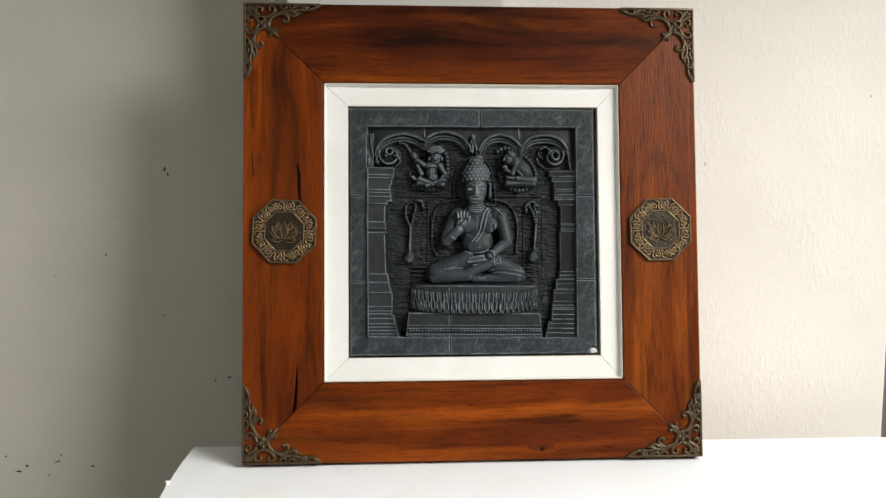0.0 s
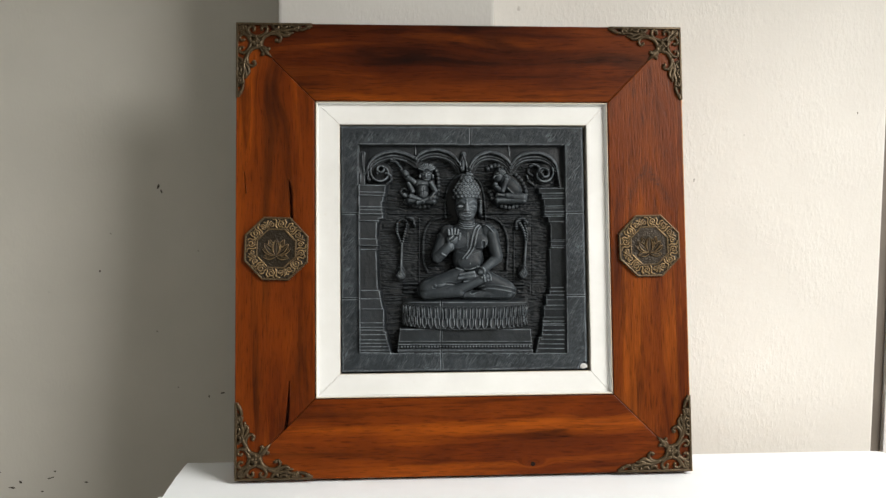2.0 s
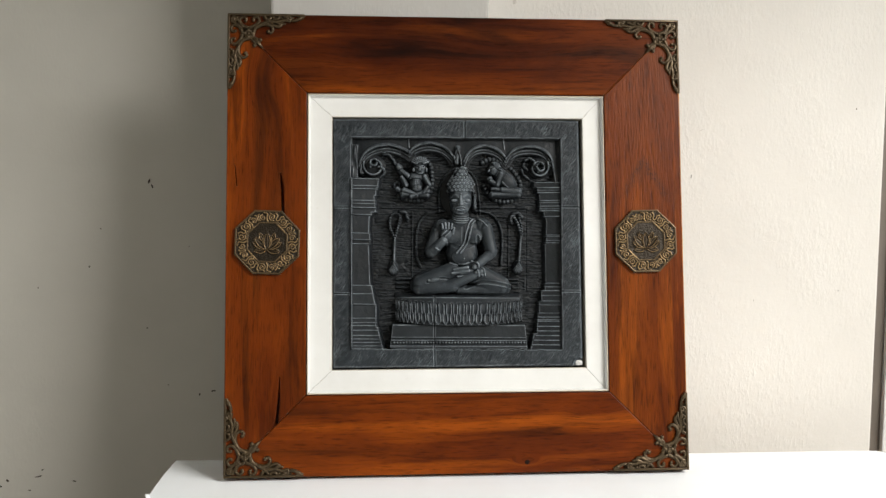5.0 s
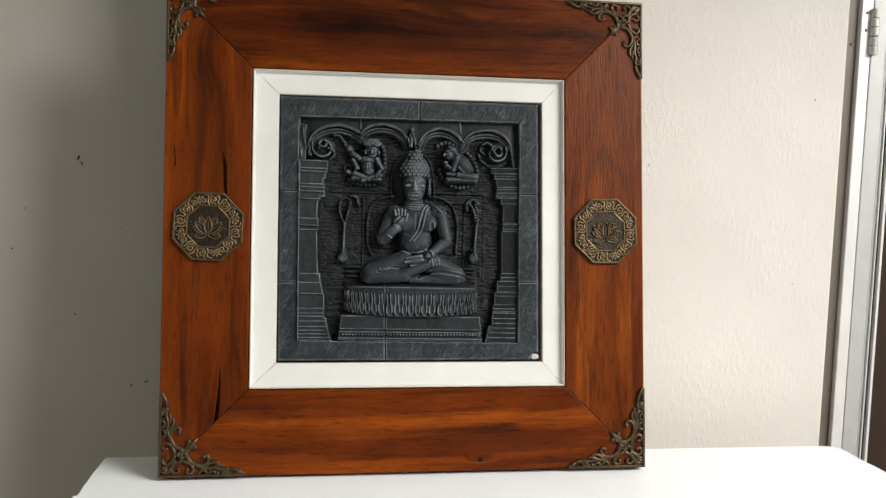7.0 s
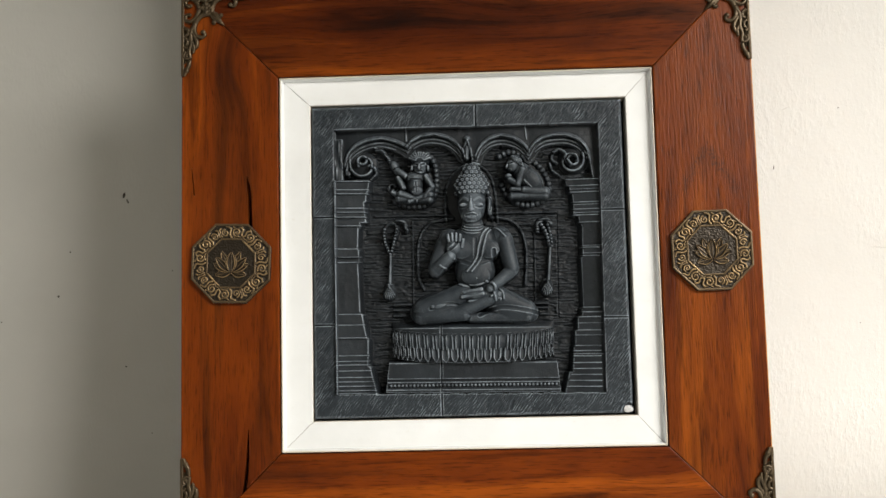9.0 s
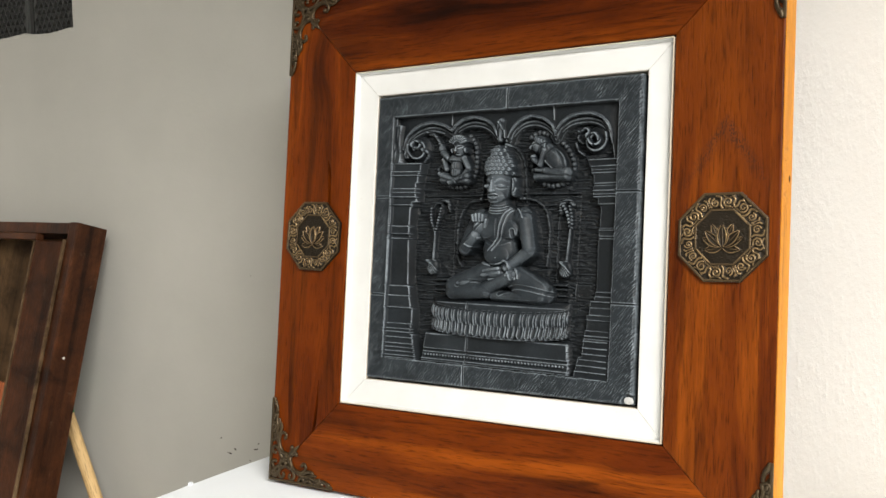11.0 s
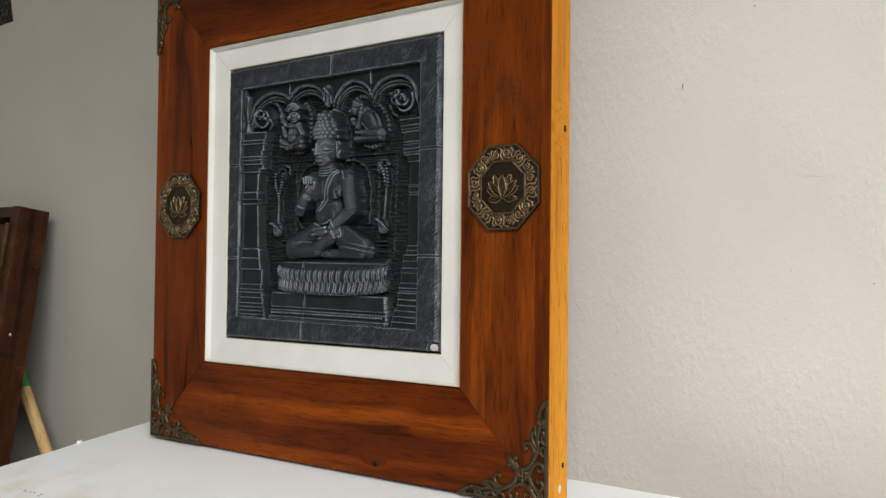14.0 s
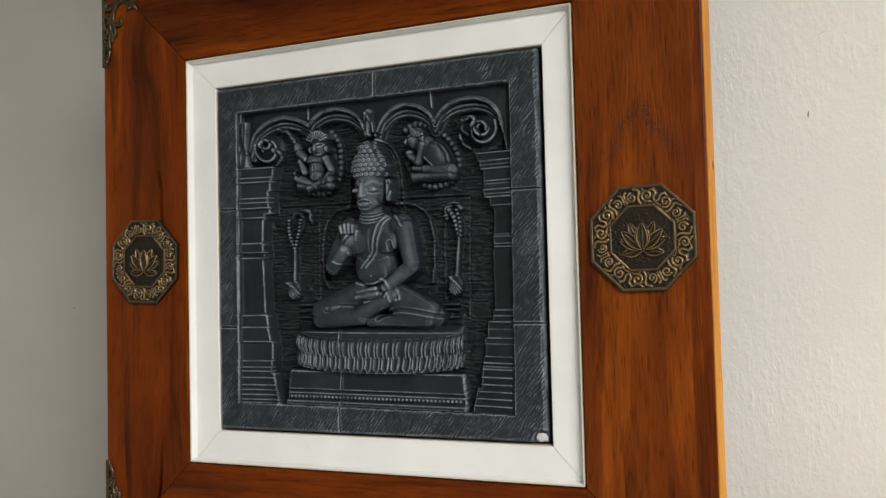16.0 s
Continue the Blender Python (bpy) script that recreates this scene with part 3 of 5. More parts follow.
# white slips: a thin lip against the teak, then a face set back behind it
SL, SR, SZ0, SZ1 = -0.1527, 0.1562, 0.1242, 0.4316
FS = FI - 0.0013
for name, outer, inner in (
    ("mat_slip", [(-FS, IT - 0.0008), (FS, IT - 0.0008)], [(SR, SZ1), (SL, SZ1)]),
    ("mat_slip", [(FS, IB + 0.0008), (-FS, IB + 0.0008)], [(SL, SZ0), (SR, SZ0)]),
    ("mat_slip", [(-FS, IB + 0.0008), (-FS, IT - 0.0008)], [(SL, SZ1), (SL, SZ0)]),
    ("mat_slip", [(FS, IT - 0.0008), (FS, IB + 0.0008)], [(SR, SZ0), (SR, SZ1)]),
):
    bm = bmesh.new()
    (ax, az), (bx, bz) = outer
    (cx, cz), (dx, dz) = inner
    rows = []
    for depth, k in ((0.0235, 0.0), (0.0004, 0.006), (0.0002, 0.035), (0.0012, 0.060), (0.0068, 0.105), (0.0060, 0.97), (0.0070, 1.0), (0.0235, 1.0)):
        rows.append([bm.verts.new((ax + (dx - ax) * k, depth, az + (dz - az) * k)), bm.verts.new((bx + (cx - bx) * k, depth, bz + (cz - bz) * k))])
    for p, q in zip(rows, rows[1:]):
        bm.faces.new((p[0], p[1], q[1], q[0]))
    ends = ([r[0] for r in rows], [r[1] for r in rows[::-1]])
    bm.faces.new((rows[0][0], rows[-1][0], rows[-1][1], rows[0][1]))
    for end in ends:
        bm.faces.new(end)
    mid = sum((v.co for v in bm.verts), Vector()) / len(bm.verts)
    for v in bm.verts:
        if abs(ax - bx) > 0.1:
            v.co.x += math.copysign(0.00025, mid.x - v.co.x)
        else:
            v.co.z += math.copysign(0.00025, mid.z - v.co.z)
    part(name, bm, M_WHITE, relief, "white brush-painted inner slip")
part("backing", box(-FI, FI, 0.0245, 0.029, IB, IT), M_BLACK, relief, "black rebate behind the stone")


# ---- carved stone panel: one height field, worked out on a fine grid ----
def value_noise(x, y, seed):
    rng = np.random.RandomState(seed)
    table = rng.rand(256, 256)
    xi, yi = np.floor(x).astype(int), np.floor(y).astype(int)
    fx, fy = x - xi, y - yi
    fx, fy = fx * fx * (3 - 2 * fx), fy * fy * (3 - 2 * fy)
    t = lambda a, b: table[a % 256, b % 256]  # noqa: E731
    return (t(xi, yi) * (1 - fx) + t(xi + 1, yi) * fx) * (1 - fy) + (t(xi, yi + 1) * (1 - fx) + t(xi + 1, yi + 1) * fx) * fy


class Carving:
    """Heights in millimetres over a sketch grid of 0.7 mm squares; 0 is the face of the border."""

    def __init__(self, x, y):
        self.x, self.y = x, y
        self.h = np.zeros_like(x)

    def window(self, x0, x1, y0, y1):
        return (self.x > x0) & (self.x < x1) & (self.y > y0) & (self.y < y1)

    def raise_to(self, value, soft=0.0):
        if soft:
            d = np.clip(0.5 + 0.5 * (self.h - value) / soft, 0, 1)
            self.h = np.where(value < -50, self.h, value * (1 - d) + self.h * d + soft * d * (1 - d) * 0.5)
        else:
            self.h = np.maximum(self.h, value)

    def blob(self, cx, cy, rx, ry, base, tall, turn=0.0, soft=0.6):
        c, s = np.cos(radians(turn)), np.sin(radians(turn))
        dx, dy = self.x - cx, self.y - cy
        r2 = ((dx * c + dy * s) / rx) ** 2 + ((dy * c - dx * s) / ry) ** 2
        self.raise_to(np.where(r2 < 1, base + tall * np.sqrt(np.clip(1 - r2, 0, 1)), -99), soft)

    def limb(self, x0, y0, x1, y1, r0, r1, b0, b1, tall, soft=0.6):
        dx, dy = x1 - x0, y1 - y0
        t = np.clip(((self.x - x0) * dx + (self.y - y0) * dy) / (dx * dx + dy * dy), 0, 1)
        d = np.hypot(self.x - x0 - t * dx, self.y - y0 - t * dy) / (r0 + t * (r1 - r0))
        self.raise_to(np.where(d < 1, b0 + t * (b1 - b0) + tall * np.sqrt(np.clip(1 - d * d, 0, 1)), -99), soft)

    def far(self, points):
        best = np.full_like(self.x, 1e9)
        for (x0, y0), (x1, y1) in zip(points, points[1:]):
            dx, dy = x1 - x0, y1 - y0
            t = np.clip(((self.x - x0) * dx + (self.y - y0) * dy) / (dx * dx + dy * dy + 1e-9), 0, 1)
            best = np.minimum(best, np.hypot(self.x - x0 - t * dx, self.y - y0 - t * dy))
        return best

    def ridge(self, points, width, tall):
        d = self.far(points) / width
        self.h = self.h + np.where(d < 1, tall * np.sqrt(np.clip(1 - d * d, 0, 1)), 0)

    def groove(self, points, width, deep):
        d = self.far(points) / width
        self.h = self.h - np.where(d < 1, deep * (1 - d * d), 0)

    def beads(self, points, step, r, base, tall):
        left = 0.0
        for (x0, y0), (x1, y1) in zip(points, points[1:]):
            length = math.hypot(x1 - x0, y1 - y0)
            while left < length:
                k = left / length
                self.blob(x0 + (x1 - x0) * k, y0 + (y1 - y0) * k, r, r, base, tall, soft=0.0)
                left += step
            left -= length


def curve(points, n=8):
    """A smooth run through a few points."""
    pts = [points[0], *points, points[-1]]
    out = []
    for a, b, c, d in zip(pts, pts[1:], pts[2:], pts[3:]):
        for i in range(n):
            t = i / n
            out.append(tuple(0.5 * (2 * q + (r - p) * t + (2 * p - 5 * q + 4 * r - s) * t * t + (3 * q - p - 3 * r + s) * t**3) for p, q, r, s in zip(a, b, c, d)))
    return out + [points[-1]]


def spiral(cx, cy, r, start, turns, shrink=0.25, n=20, flip=1):
    out = []
    for i in range(n + 1):
        k = i / n
        a = radians(start) + flip * k * turns * 2 * math.pi
        rr = r * (1 - k * (1 - shrink))
        out.append((cx + rr * math.cos(a), cy + rr * math.sin(a)))
    return out


def carve(x, y):
    c = Carving(x, y)
    # border with slanting tool marks
    a, b = x * 0.80 + y * 0.60, y * 0.80 - x * 0.60
    tool = value_noise(a / 1.15 + 2 * value_noise(x / 30, y / 30, 31), b / 6.5, 3)
    c.h += -0.38 * np.clip((tool - 0.46) * 2.4, 0, 1) * (0.35 + 0.9 * value_noise(x / 17, y / 17, 71)) - 0.5 * value_noise(x / 60, y / 60, 4)
    for run in ([(233, 0), (233, 60)], [(0, 173), (40, 173)], [(400, 170), (440, 170)], [(0, 323), (40, 323)], [(400, 317), (445, 317)], [(182, 415), (183, 455)]):
        c.groove(run, 1.3, 1.3)
    # opening
    inside = (x > 34.5 + (y - 50) * 0.012) & (x < 403 + (y - 50) * 0.013) & (y > 49 + 0.6 * value_noise(x / 9, y * 0, 5)) & (y < 417.5 + 1.2 * value_noise(x / 6, y * 0, 6))
    rough = value_noise(x / 16 + 2 * value_noise(x / 14, y / 14, 32), y / 1.9 + 1.6 * value_noise(x / 22, y / 30, 33), 7)
    ground = -11.2 - 1.2 * np.clip((rough - 0.35) * 2.0, 0, 1) - 0.5 * value_noise(x / 4, y / 3, 34) + 0.7 * value_noise(x / 30, y / 30, 8)
    c.h = np.where(inside, ground, c.h)
    for run in ([(90, 173), (345, 172)], [(346, 173), (346, 316)], [(75, 323), (122, 323)], [(336, 318), (375, 317)]):
        c.groove(run, 1.0, 0.9)
    c.ridge([(90, 170.5), (192, 170.5)], 1.4, 1.3)
    c.ridge([(250, 169.5), (344, 169.5)], 1.4, 1.3)
    # scalloped arches under the top border
    ax = [34, 50, 55, 65, 80, 100, 120, 136, 142, 155, 175, 195, 208, 217, 233, 240, 250, 268, 285, 300, 307, 315, 325, 340, 360, 376, 386, 391, 396, 404]
    ay = [120, 100, 83, 72, 65, 62, 67, 76, 68, 61, 58, 64, 74, 90, 90, 77, 68, 62, 66, 76, 86, 75, 68, 64, 64, 71, 83, 100, 125, 125]
    low = np.interp(x, ax, ay)
    arch = inside & (y < low) & (y > 49)
    c.h = np.where(arch, np.maximum(c.h, -5.2 - 0.03 * (low - y)), c.h)
    arcs = (
        [(136, 74), (120, 66), (100, 61), (80, 64), (64, 72), (54, 85), (51, 100), (56, 114), (68, 120), (82, 118), (92, 110)],
        [(137, 76), (146, 65), (160, 59), (176, 58), (194, 63), (207, 73), (214, 84)],
        [(234, 90), (240, 77), (252, 66), (268, 62), (286, 66), (299, 75), (306, 85)],
        [(307, 88), (316, 74), (328, 66), (344, 63), (362, 64), (377, 71), (387, 84), (390, 100), (384, 114), (370, 121), (352, 120)],
    )
    for i, run in enumerate(arcs):
        step = c.far(curve([(px, py + 6) for px, py in run[:7]]))
        c.h = np.where(inside & (step < 7.5), np.maximum(c.h, -7.6), c.h)
        c.ridge(curve(run), 3.6, 1.7)
        c.ridge(curve([(px, py + 6.0) for px, py in run[:7]]), 2.0, 0.9)
        c.ridge(curve([(px, py + 11.0) for px, py in run[1:7]]), 1.5, 0.8)
        c.groove(curve([(px, py + 3.2) for px, py in run[:7]]), 1.8, 0.7)
    c.ridge([(135, 50), (136, 66)], 1.2, 1.2)
    c.ridge([(302, 50), (304, 68)], 1.2, 1.2)
    # volutes
    c.blob(74, 98, 21, 20, -10.5, 3.5)
    c.blob(368, 99, 20, 20, -10.5, 3.5)
    for run, w, t in (
        (spiral(75, 98, 19, 200, -1.1, 0.35), 2.0, 3.4), (spiral(74, 92, 6, 0, 1, 0.9), 2.2, 4.0),
        ([(92, 76), (101, 78), (108, 86), (112, 94)], 3.0, 4.5), ([(84, 100), (92, 104), (93, 112), (86, 118)], 2.6, 4.0),
        (spiral(366, 99, 18, -30, 1.1, 0.35), 2.0, 3.4), (spiral(368, 99, 7, 180, 1, 0.9), 2.2, 4.0),
        ([(342, 86), (350, 82), (357, 88), (358, 98), (364, 106)], 2.6, 4.4), ([(336, 102), (340, 112), (348, 118)], 2.4, 3.6), ([(341, 87), (339, 96), (346, 102)], 2.4, 3.6),
    ):
        c.ridge(curve(run, 4), w, t)
    # bud between the arches
    c.limb(221, 66, 220, 92, 6, 4, -8, -9, 6)
    c.ridge([(221, 68), (226, 80), (228, 94)], 1.6, 2.0)
    c.ridge([(221, 68), (215, 80), (217, 94)], 1.6, 2.0)
    # pilasters
    edge_l = np.interp(y, [121, 137, 138, 150, 152, 172, 180, 181, 187, 188, 218, 219, 236, 237, 308, 309, 323, 341, 342, 365, 380, 381, 396, 418], [85, 83, 81, 80, 77, 79, 80, 72, 72, 69, 68, 70, 70, 68, 71, 74, 76, 80, 82, 82, 81, 85, 88, 94])
    band = np.interp(y, [121, 134, 135, 140, 141, 160, 161, 173, 174, 185, 186, 217, 218, 229, 230, 308, 309, 323, 324, 341, 342, 365, 366, 418], [0.0, 0.0, 0.9, 0.9, 0.3, 0.3, 1.2, 1.2, 0.2, 0.2, -0.7, -0.7, 0.5, 0.5, -1.0, -1.0, 0.2, 0.2, 0.8, 0.8, 0.0, 0.0, 0.9, 1.4])
    on = inside & (y > 121) & (x < edge_l + 4)
    side = np.clip((edge_l + 4 - x) / 6, 0, 1)
    c.h = np.where(on, np.maximum(c.h, -11 + (8.6 + band - 2.4 * np.clip((x - 36) / 40, 0, 1)) * side), c.h)
    for yy in (122, 134, 140, 160, 166, 173, 185, 217, 229, 236, 308, 323, 341, 365, 373, 378, 386, 395, 401, 407, 413, 417):
        stop = float(np.interp(yy, [121, 180, 185, 308, 341, 380, 418], [84, 79, 71, 72, 80, 82, 93]))
        c.ridge([(37, yy), (stop, yy)], 1.0, 1.5)
    c.ridge([(35.5, 50), (36.5, 120), (37, 240), (38.5, 417)], 1.3, 3.2)
    strip = inside & (x < 45 + 2.5 * value_noise(y / 9, x * 0, 51)) & (y > 62) & (y < 121)
    c.h = np.where(strip, np.maximum(c.h, -1.2 - 1.6 * value_noise(x / 3, y / 12, 52)), c.h)
    edge_r = np.interp(y, [125, 134, 135, 144, 146, 158, 176, 177, 186, 187, 192, 234, 235, 303, 304, 315, 316, 334, 335, 355, 356, 390, 391, 418], [355, 357, 361, 362, 365, 366, 366, 373, 374, 376, 378, 378, 376, 378, 376, 376, 370, 370, 366, 366, 364, 362, 357, 351])
    on = inside & (y > 125) & (x > edge_r - 3)
    side = np.clip((x - edge_r + 3) / 5, 0, 1)
    c.h = np.where(on, np.maximum(c.h, -11 + (6.8 + band - 2.2 * np.clip((403 - x) / 36, 0, 1)) * side), c.h)
    for yy in (126, 135, 144, 158, 168, 176, 186, 221, 232, 303, 316, 334, 355, 362, 369, 378, 386, 394, 402, 410):
        start = float(np.interp(yy, [125, 145, 176, 186, 303, 316, 355, 390, 418], [356, 364, 367, 375, 378, 372, 366, 363, 352]))
        c.ridge([(start, yy), (402, yy)], 1.0, 1.2)
    # throne back
    for run in (
        [(200, 176), (172, 180), (157, 194), (151, 214), (150, 240), (152, 260), (158, 275)],
        [(250, 176), (276, 179), (293, 192), (301, 214), (302, 240), (300, 270)],
    ):
        c.ridge(curve(run), 2.4, 3.0)
    for run in ([(143, 178), (143, 300)], [(314, 198), (314, 293)], [(136, 185), (156, 185)], [(136, 191), (153, 191)], [(288, 180), (308, 179)], [(292, 186), (308, 185)], [(295, 192), (308, 191)]):
        c.ridge(run, 1.3, 1.4)
    for x0, x1 in ((116, 140), (312, 331)):
        for k, yy in enumerate((296, 303, 311)):
            c.ridge([(x0, yy), (x1, yy)], 2.0, 3.0)
    # fly whisks on the ground at both sides
    c.ridge(curve([(112, 226), (104, 206), (104, 188), (113, 181), (121, 186), (122, 196), (115, 212), (112, 226)]), 2.2, 3.0)
    c.beads(curve([(104, 190), (104, 206), (112, 226)]), 4.5, 2.2, -10, 4.5)
    c.beads(curve([(121, 190), (117, 208), (112, 226)]), 4.5, 2.2, -10, 4.5)
    c.ridge(curve([(121, 178), (131, 180), (135, 193)]), 3.4, 4.2)
    c.limb(112, 226, 111, 264, 2.6, 3.0, -10, -10, 3.6)
    c.ridge(curve([(318, 196), (318, 186), (328, 179), (336, 186)]), 4.0, 4.2)
    c.beads(curve([(323, 188), (330, 200), (335, 220)]), 5, 3.2, -10.5, 5.0)
    c.beads(curve([(332, 188), (336, 204), (337, 220)]), 5, 2.6, -10.5, 4.5)
    c.limb(335, 220, 332, 262, 2.6, 3.0, -10, -10, 3.6)
    for cx, cy in ((110, 278), (330, 275)):
        c.blob(cx, cy, 9.5, 13, -11, 5.5)
        for k in range(-3, 4):
            c.ridge([(cx, cy - 10), (cx + k * 2.9, cy + 10 - abs(k) * 1.2)], 1.1, 1.4)
        c.ridge([(cx - 5, cy - 11), (cx + 5, cy - 11)], 1.6, 1.6)
    # small seated figure on a scalloped mat
    c.beads(curve([(164, 84), (174, 96), (177, 116), (176, 136), (168, 152), (150, 158), (130, 155), (116, 148)]), 7.0, 4.8, -11.0, 3.8)
    c.blob(150, 128, 24, 30, -10.5, 2.4)
    c.limb(126, 148, 168, 150, 6.5, 6.0, -8, -8, 7.0)
    c.limb(168, 143, 140, 152, 6.0, 5.0, -6, -6, 6.0)
    c.limb(128, 142, 150, 150, 6.0, 5.0, -6, -6, 6.0)
    c.blob(148, 130, 12, 17, -8, 8.0, 6, 1.2)
    c.blob(148, 118, 16, 9, -8, 8.0, 4, 1.2)
    c.blob(150, 138, 9, 8, -4, 5.0)
    c.limb(163, 118, 171, 132, 5.2, 4.8, -6, -6, 6.0, 1.0)
    c.limb(171, 133, 162, 146, 4.8, 4.2, -6, -5, 5.5, 1.0)
    c.limb(135, 116, 123, 108, 5.0, 5.4, -7, -8, 6.0, 1.0)
    c.blob(119, 101, 6.5, 9, -10, 6.5, -30)
    c.limb(124, 118, 131, 132, 4.2, 4.6, -8, -7, 5.0)
    c.ridge(spiral(116, 131, 7.5, 0, 1.3, 0.35), 2.2, 3.6)
    c.limb(116, 138, 128, 146, 4.0, 4.0, -9, -8, 4.5)
    c.blob(155, 104, 10.5, 12.5, -6, 9.5)
    c.blob(155, 95, 12.5, 7.5, -6, 8.5)
    for k in range(10):
        a = radians(200 + k * 15.5)
        c.limb(155 + 6 * math.cos(a), 98 + 5 * math.sin(a), 155 + 14.5 * math.cos(a), 97 + 12 * math.sin(a), 1.5, 1.9, 0.5, -1.0, 3.6, 0.0)
    c.limb(154.5, 102, 154, 107, 1.2, 2.2, 2.8, 3.6, 1.6)
    for k in (-1, 1):
        c.groove([(154.5 + k * 2.6, 102.5), (154.5 + k * 6.5, 101)], 1.5, 1.4)
        c.blob(155 + k * 11, 106, 2.4, 4.4, -4, 5.0)
    c.groove([(151, 111), (158, 111)], 1.1, 1.0)
    c.groove([(141, 121), (156, 122)], 1.3, 0.7)
    c.groove([(149, 126), (150, 140)], 1.2, 0.6)
    # small crouching figure on a scalloped mat
    c.beads(curve([(266, 90), (280, 84), (298, 90), (314, 99), (327, 113), (334, 130), (333, 147), (322, 155), (304, 159), (288, 155), (276, 145), (269, 130)]), 7.0, 4.8, -11.0, 3.8)
    c.blob(302, 126, 30, 27, -10.5, 2.4, 25)
    c.limb(283, 148, 328, 147, 6.5, 7.5, -8, -8, 7.5)
    c.limb(328, 143, 300, 140, 8.5, 6.0, -7, -5, 7.0, 1.0)
    c.limb(300, 140, 283, 138, 5.5, 4.5, -6, -7, 6.0)
    c.blob(307, 124, 24, 15, -8, 10.0, 42, 1.2)
    c.blob(296, 112, 13, 12, -7, 9.0, 30, 1.5)
    c.limb(297, 112, 291, 131, 5.4, 4.6, -2, -3, 5.5, 1.0)
    c.limb(291, 132, 279, 124, 4.4, 4.0, -4, -5, 5.5, 1.0)
    c.blob(278, 120, 5.0, 4.0, -5, 6.0)
    c.limb(300, 127, 309, 137, 1.6, 1.2, 1.0, 0.5, 0.6)
    c.blob(284, 105, 9.0, 11.0, -6, 9.5, -12)
    c.blob(288, 98, 10.0, 7.5, -6, 9.5, 25)
    for k in range(6):
        c.ridge([(281 + k * 3.0, 91.5 + k * 1.6), (285.5 + k * 2.5, 101 + k * 1.3)], 1.2, 1.7)
    c.limb(277.5, 104, 275.0, 108, 1.4, 1.8, -1.0, -0.5, 2.5)
    c.groove([(277.5, 104), (282.5, 103)], 1.3, 1.4)
    c.groove([(276.5, 112), (280, 112)], 1.0, 1.0)
    c.groove(curve([(313, 112), (322, 124), (325, 138)]), 1.4, 0.6)
    # halo and lotus throne
    c.ridge(curve([(190, 178), (189, 148), (194, 124), (207, 107), (224, 99), (241, 104), (254, 120), (260, 148), (262, 181)]), 2.0, 2.6)
    c.ridge(curve([(236, 106), (249, 121), (254, 148), (255, 180)]), 1.5, 1.7)
    c.blob(225, 145, 34, 45, -11, 1.6)
    k = np.clip(1 - ((x - 226) / 113) ** 2, 0, 1) ** 0.5
    plinth = np.interp(y, [374, 376.5, 398, 399, 401.5, 402.5, 411.5, 412.5, 417], [-6.5, -3.6, -3.2, -4.6, -4.6, -3.0, -3.0, -2.0, -2.0])
    c.h = np.where((y > 374) & (y < 417) & (x > 109 - (y - 374) * 0.10) & (x < 342 + (y - 374) * 0.10), np.maximum(c.h, plinth), c.h)
    c.groove([(108, 407), (344, 407)], 4.2, 0.9)
    c.beads([(112, 407), (341, 406)], 5.3, 2.1, -3.6, 1.9)
    cush = (y > 321) & (y + (1 - k) * 10 < 344) & (k > 0)
    c.h = np.where(cush, np.maximum(c.h, -10.5 + 10.0 * k * np.clip((y - 320) / 9, 0, 1) ** 0.6), c.h)
    round_in = -10.5 + 10.5 * k
    bent = y + (1 - k) * 10
    ang = np.arcsin(np.clip((x - 226) / 116, -1, 1)) * 116
    ang = ang + 5.5 * value_noise(ang / 17 + 40, y * 0, 61) + (y - 344) * 0.16 * np.clip((x - 226) / 110, -1, 1)
    for y0, y1, step, shift, out in ((338, 360, 13.0, 0.0, 0.0), (357, 377, 13.0, 6.5, 0.6)):
        p = np.abs(((ang + shift) / step) % 1 - 0.5) * 2
        q = (bent - y0) / (y1 - y0)
        shape = out - 2.2 + 4.6 * np.sqrt(np.clip(1 - p**4, 0, 1)) - 1.9 * np.clip(1 - (p / 0.60) ** 4, 0, 1)
        bow = 0.42 * (1 - np.sqrt(np.clip(1 - p * p, 0, 1))) if shift == 0 else 0.48 * p**1.3
        tip = q > bow if shift == 0 else q < 1 - bow
        row = (k > 0.05) & (q > 0) & (q < 1) & tip
        c.h = np.where(row, np.maximum(np.where(q > 0.15, -20, c.h), round_in + shape + (np.sin(np.pi * q) * 2.4 - 1.0 if shift == 0 else 3.0 * q**2 - 1.2)), c.h)
        c.h = np.where((k > 0.05) & (q > 0) & (q < 1) & ~tip & (c.h < round_in), round_in - 0.8, c.h)
    c.groove([(182, 326), (182, 415)], 1.2, 1.2)
    # seated figure: legs, body, arms, head
    c.blob(177, 302, 39, 23, -8, 11.5, -14, 1.0)
    c.blob(280, 303, 39, 22, -8, 11.0, 16, 1.0)
    c.limb(212, 282, 158, 304, 15, 15, -4, -5, 9.0, 1.5)
    c.limb(248, 280, 300, 305, 15, 14, -4, -6, 9.0, 1.5)
    c.limb(156, 312, 214, 309, 12.5, 11.0, -5, -3, 8.0, 1.2)
    c.limb(206, 309, 256, 287, 10.5, 8.5, -3, 0, 7.5, 1.2)
    c.limb(300, 313, 224, 316, 11, 7.5, -6, -7, 7.5, 0.8)
    c.groove(curve([(318, 310), (290, 304), (262, 302), (236, 312)]), 3.2, 1.2)
    c.groove(curve([(168, 303), (190, 296), (206, 297)]), 2.0, 1.2)
    c.blob(262, 284, 9.5, 6.5, 0, 6.5, -30)
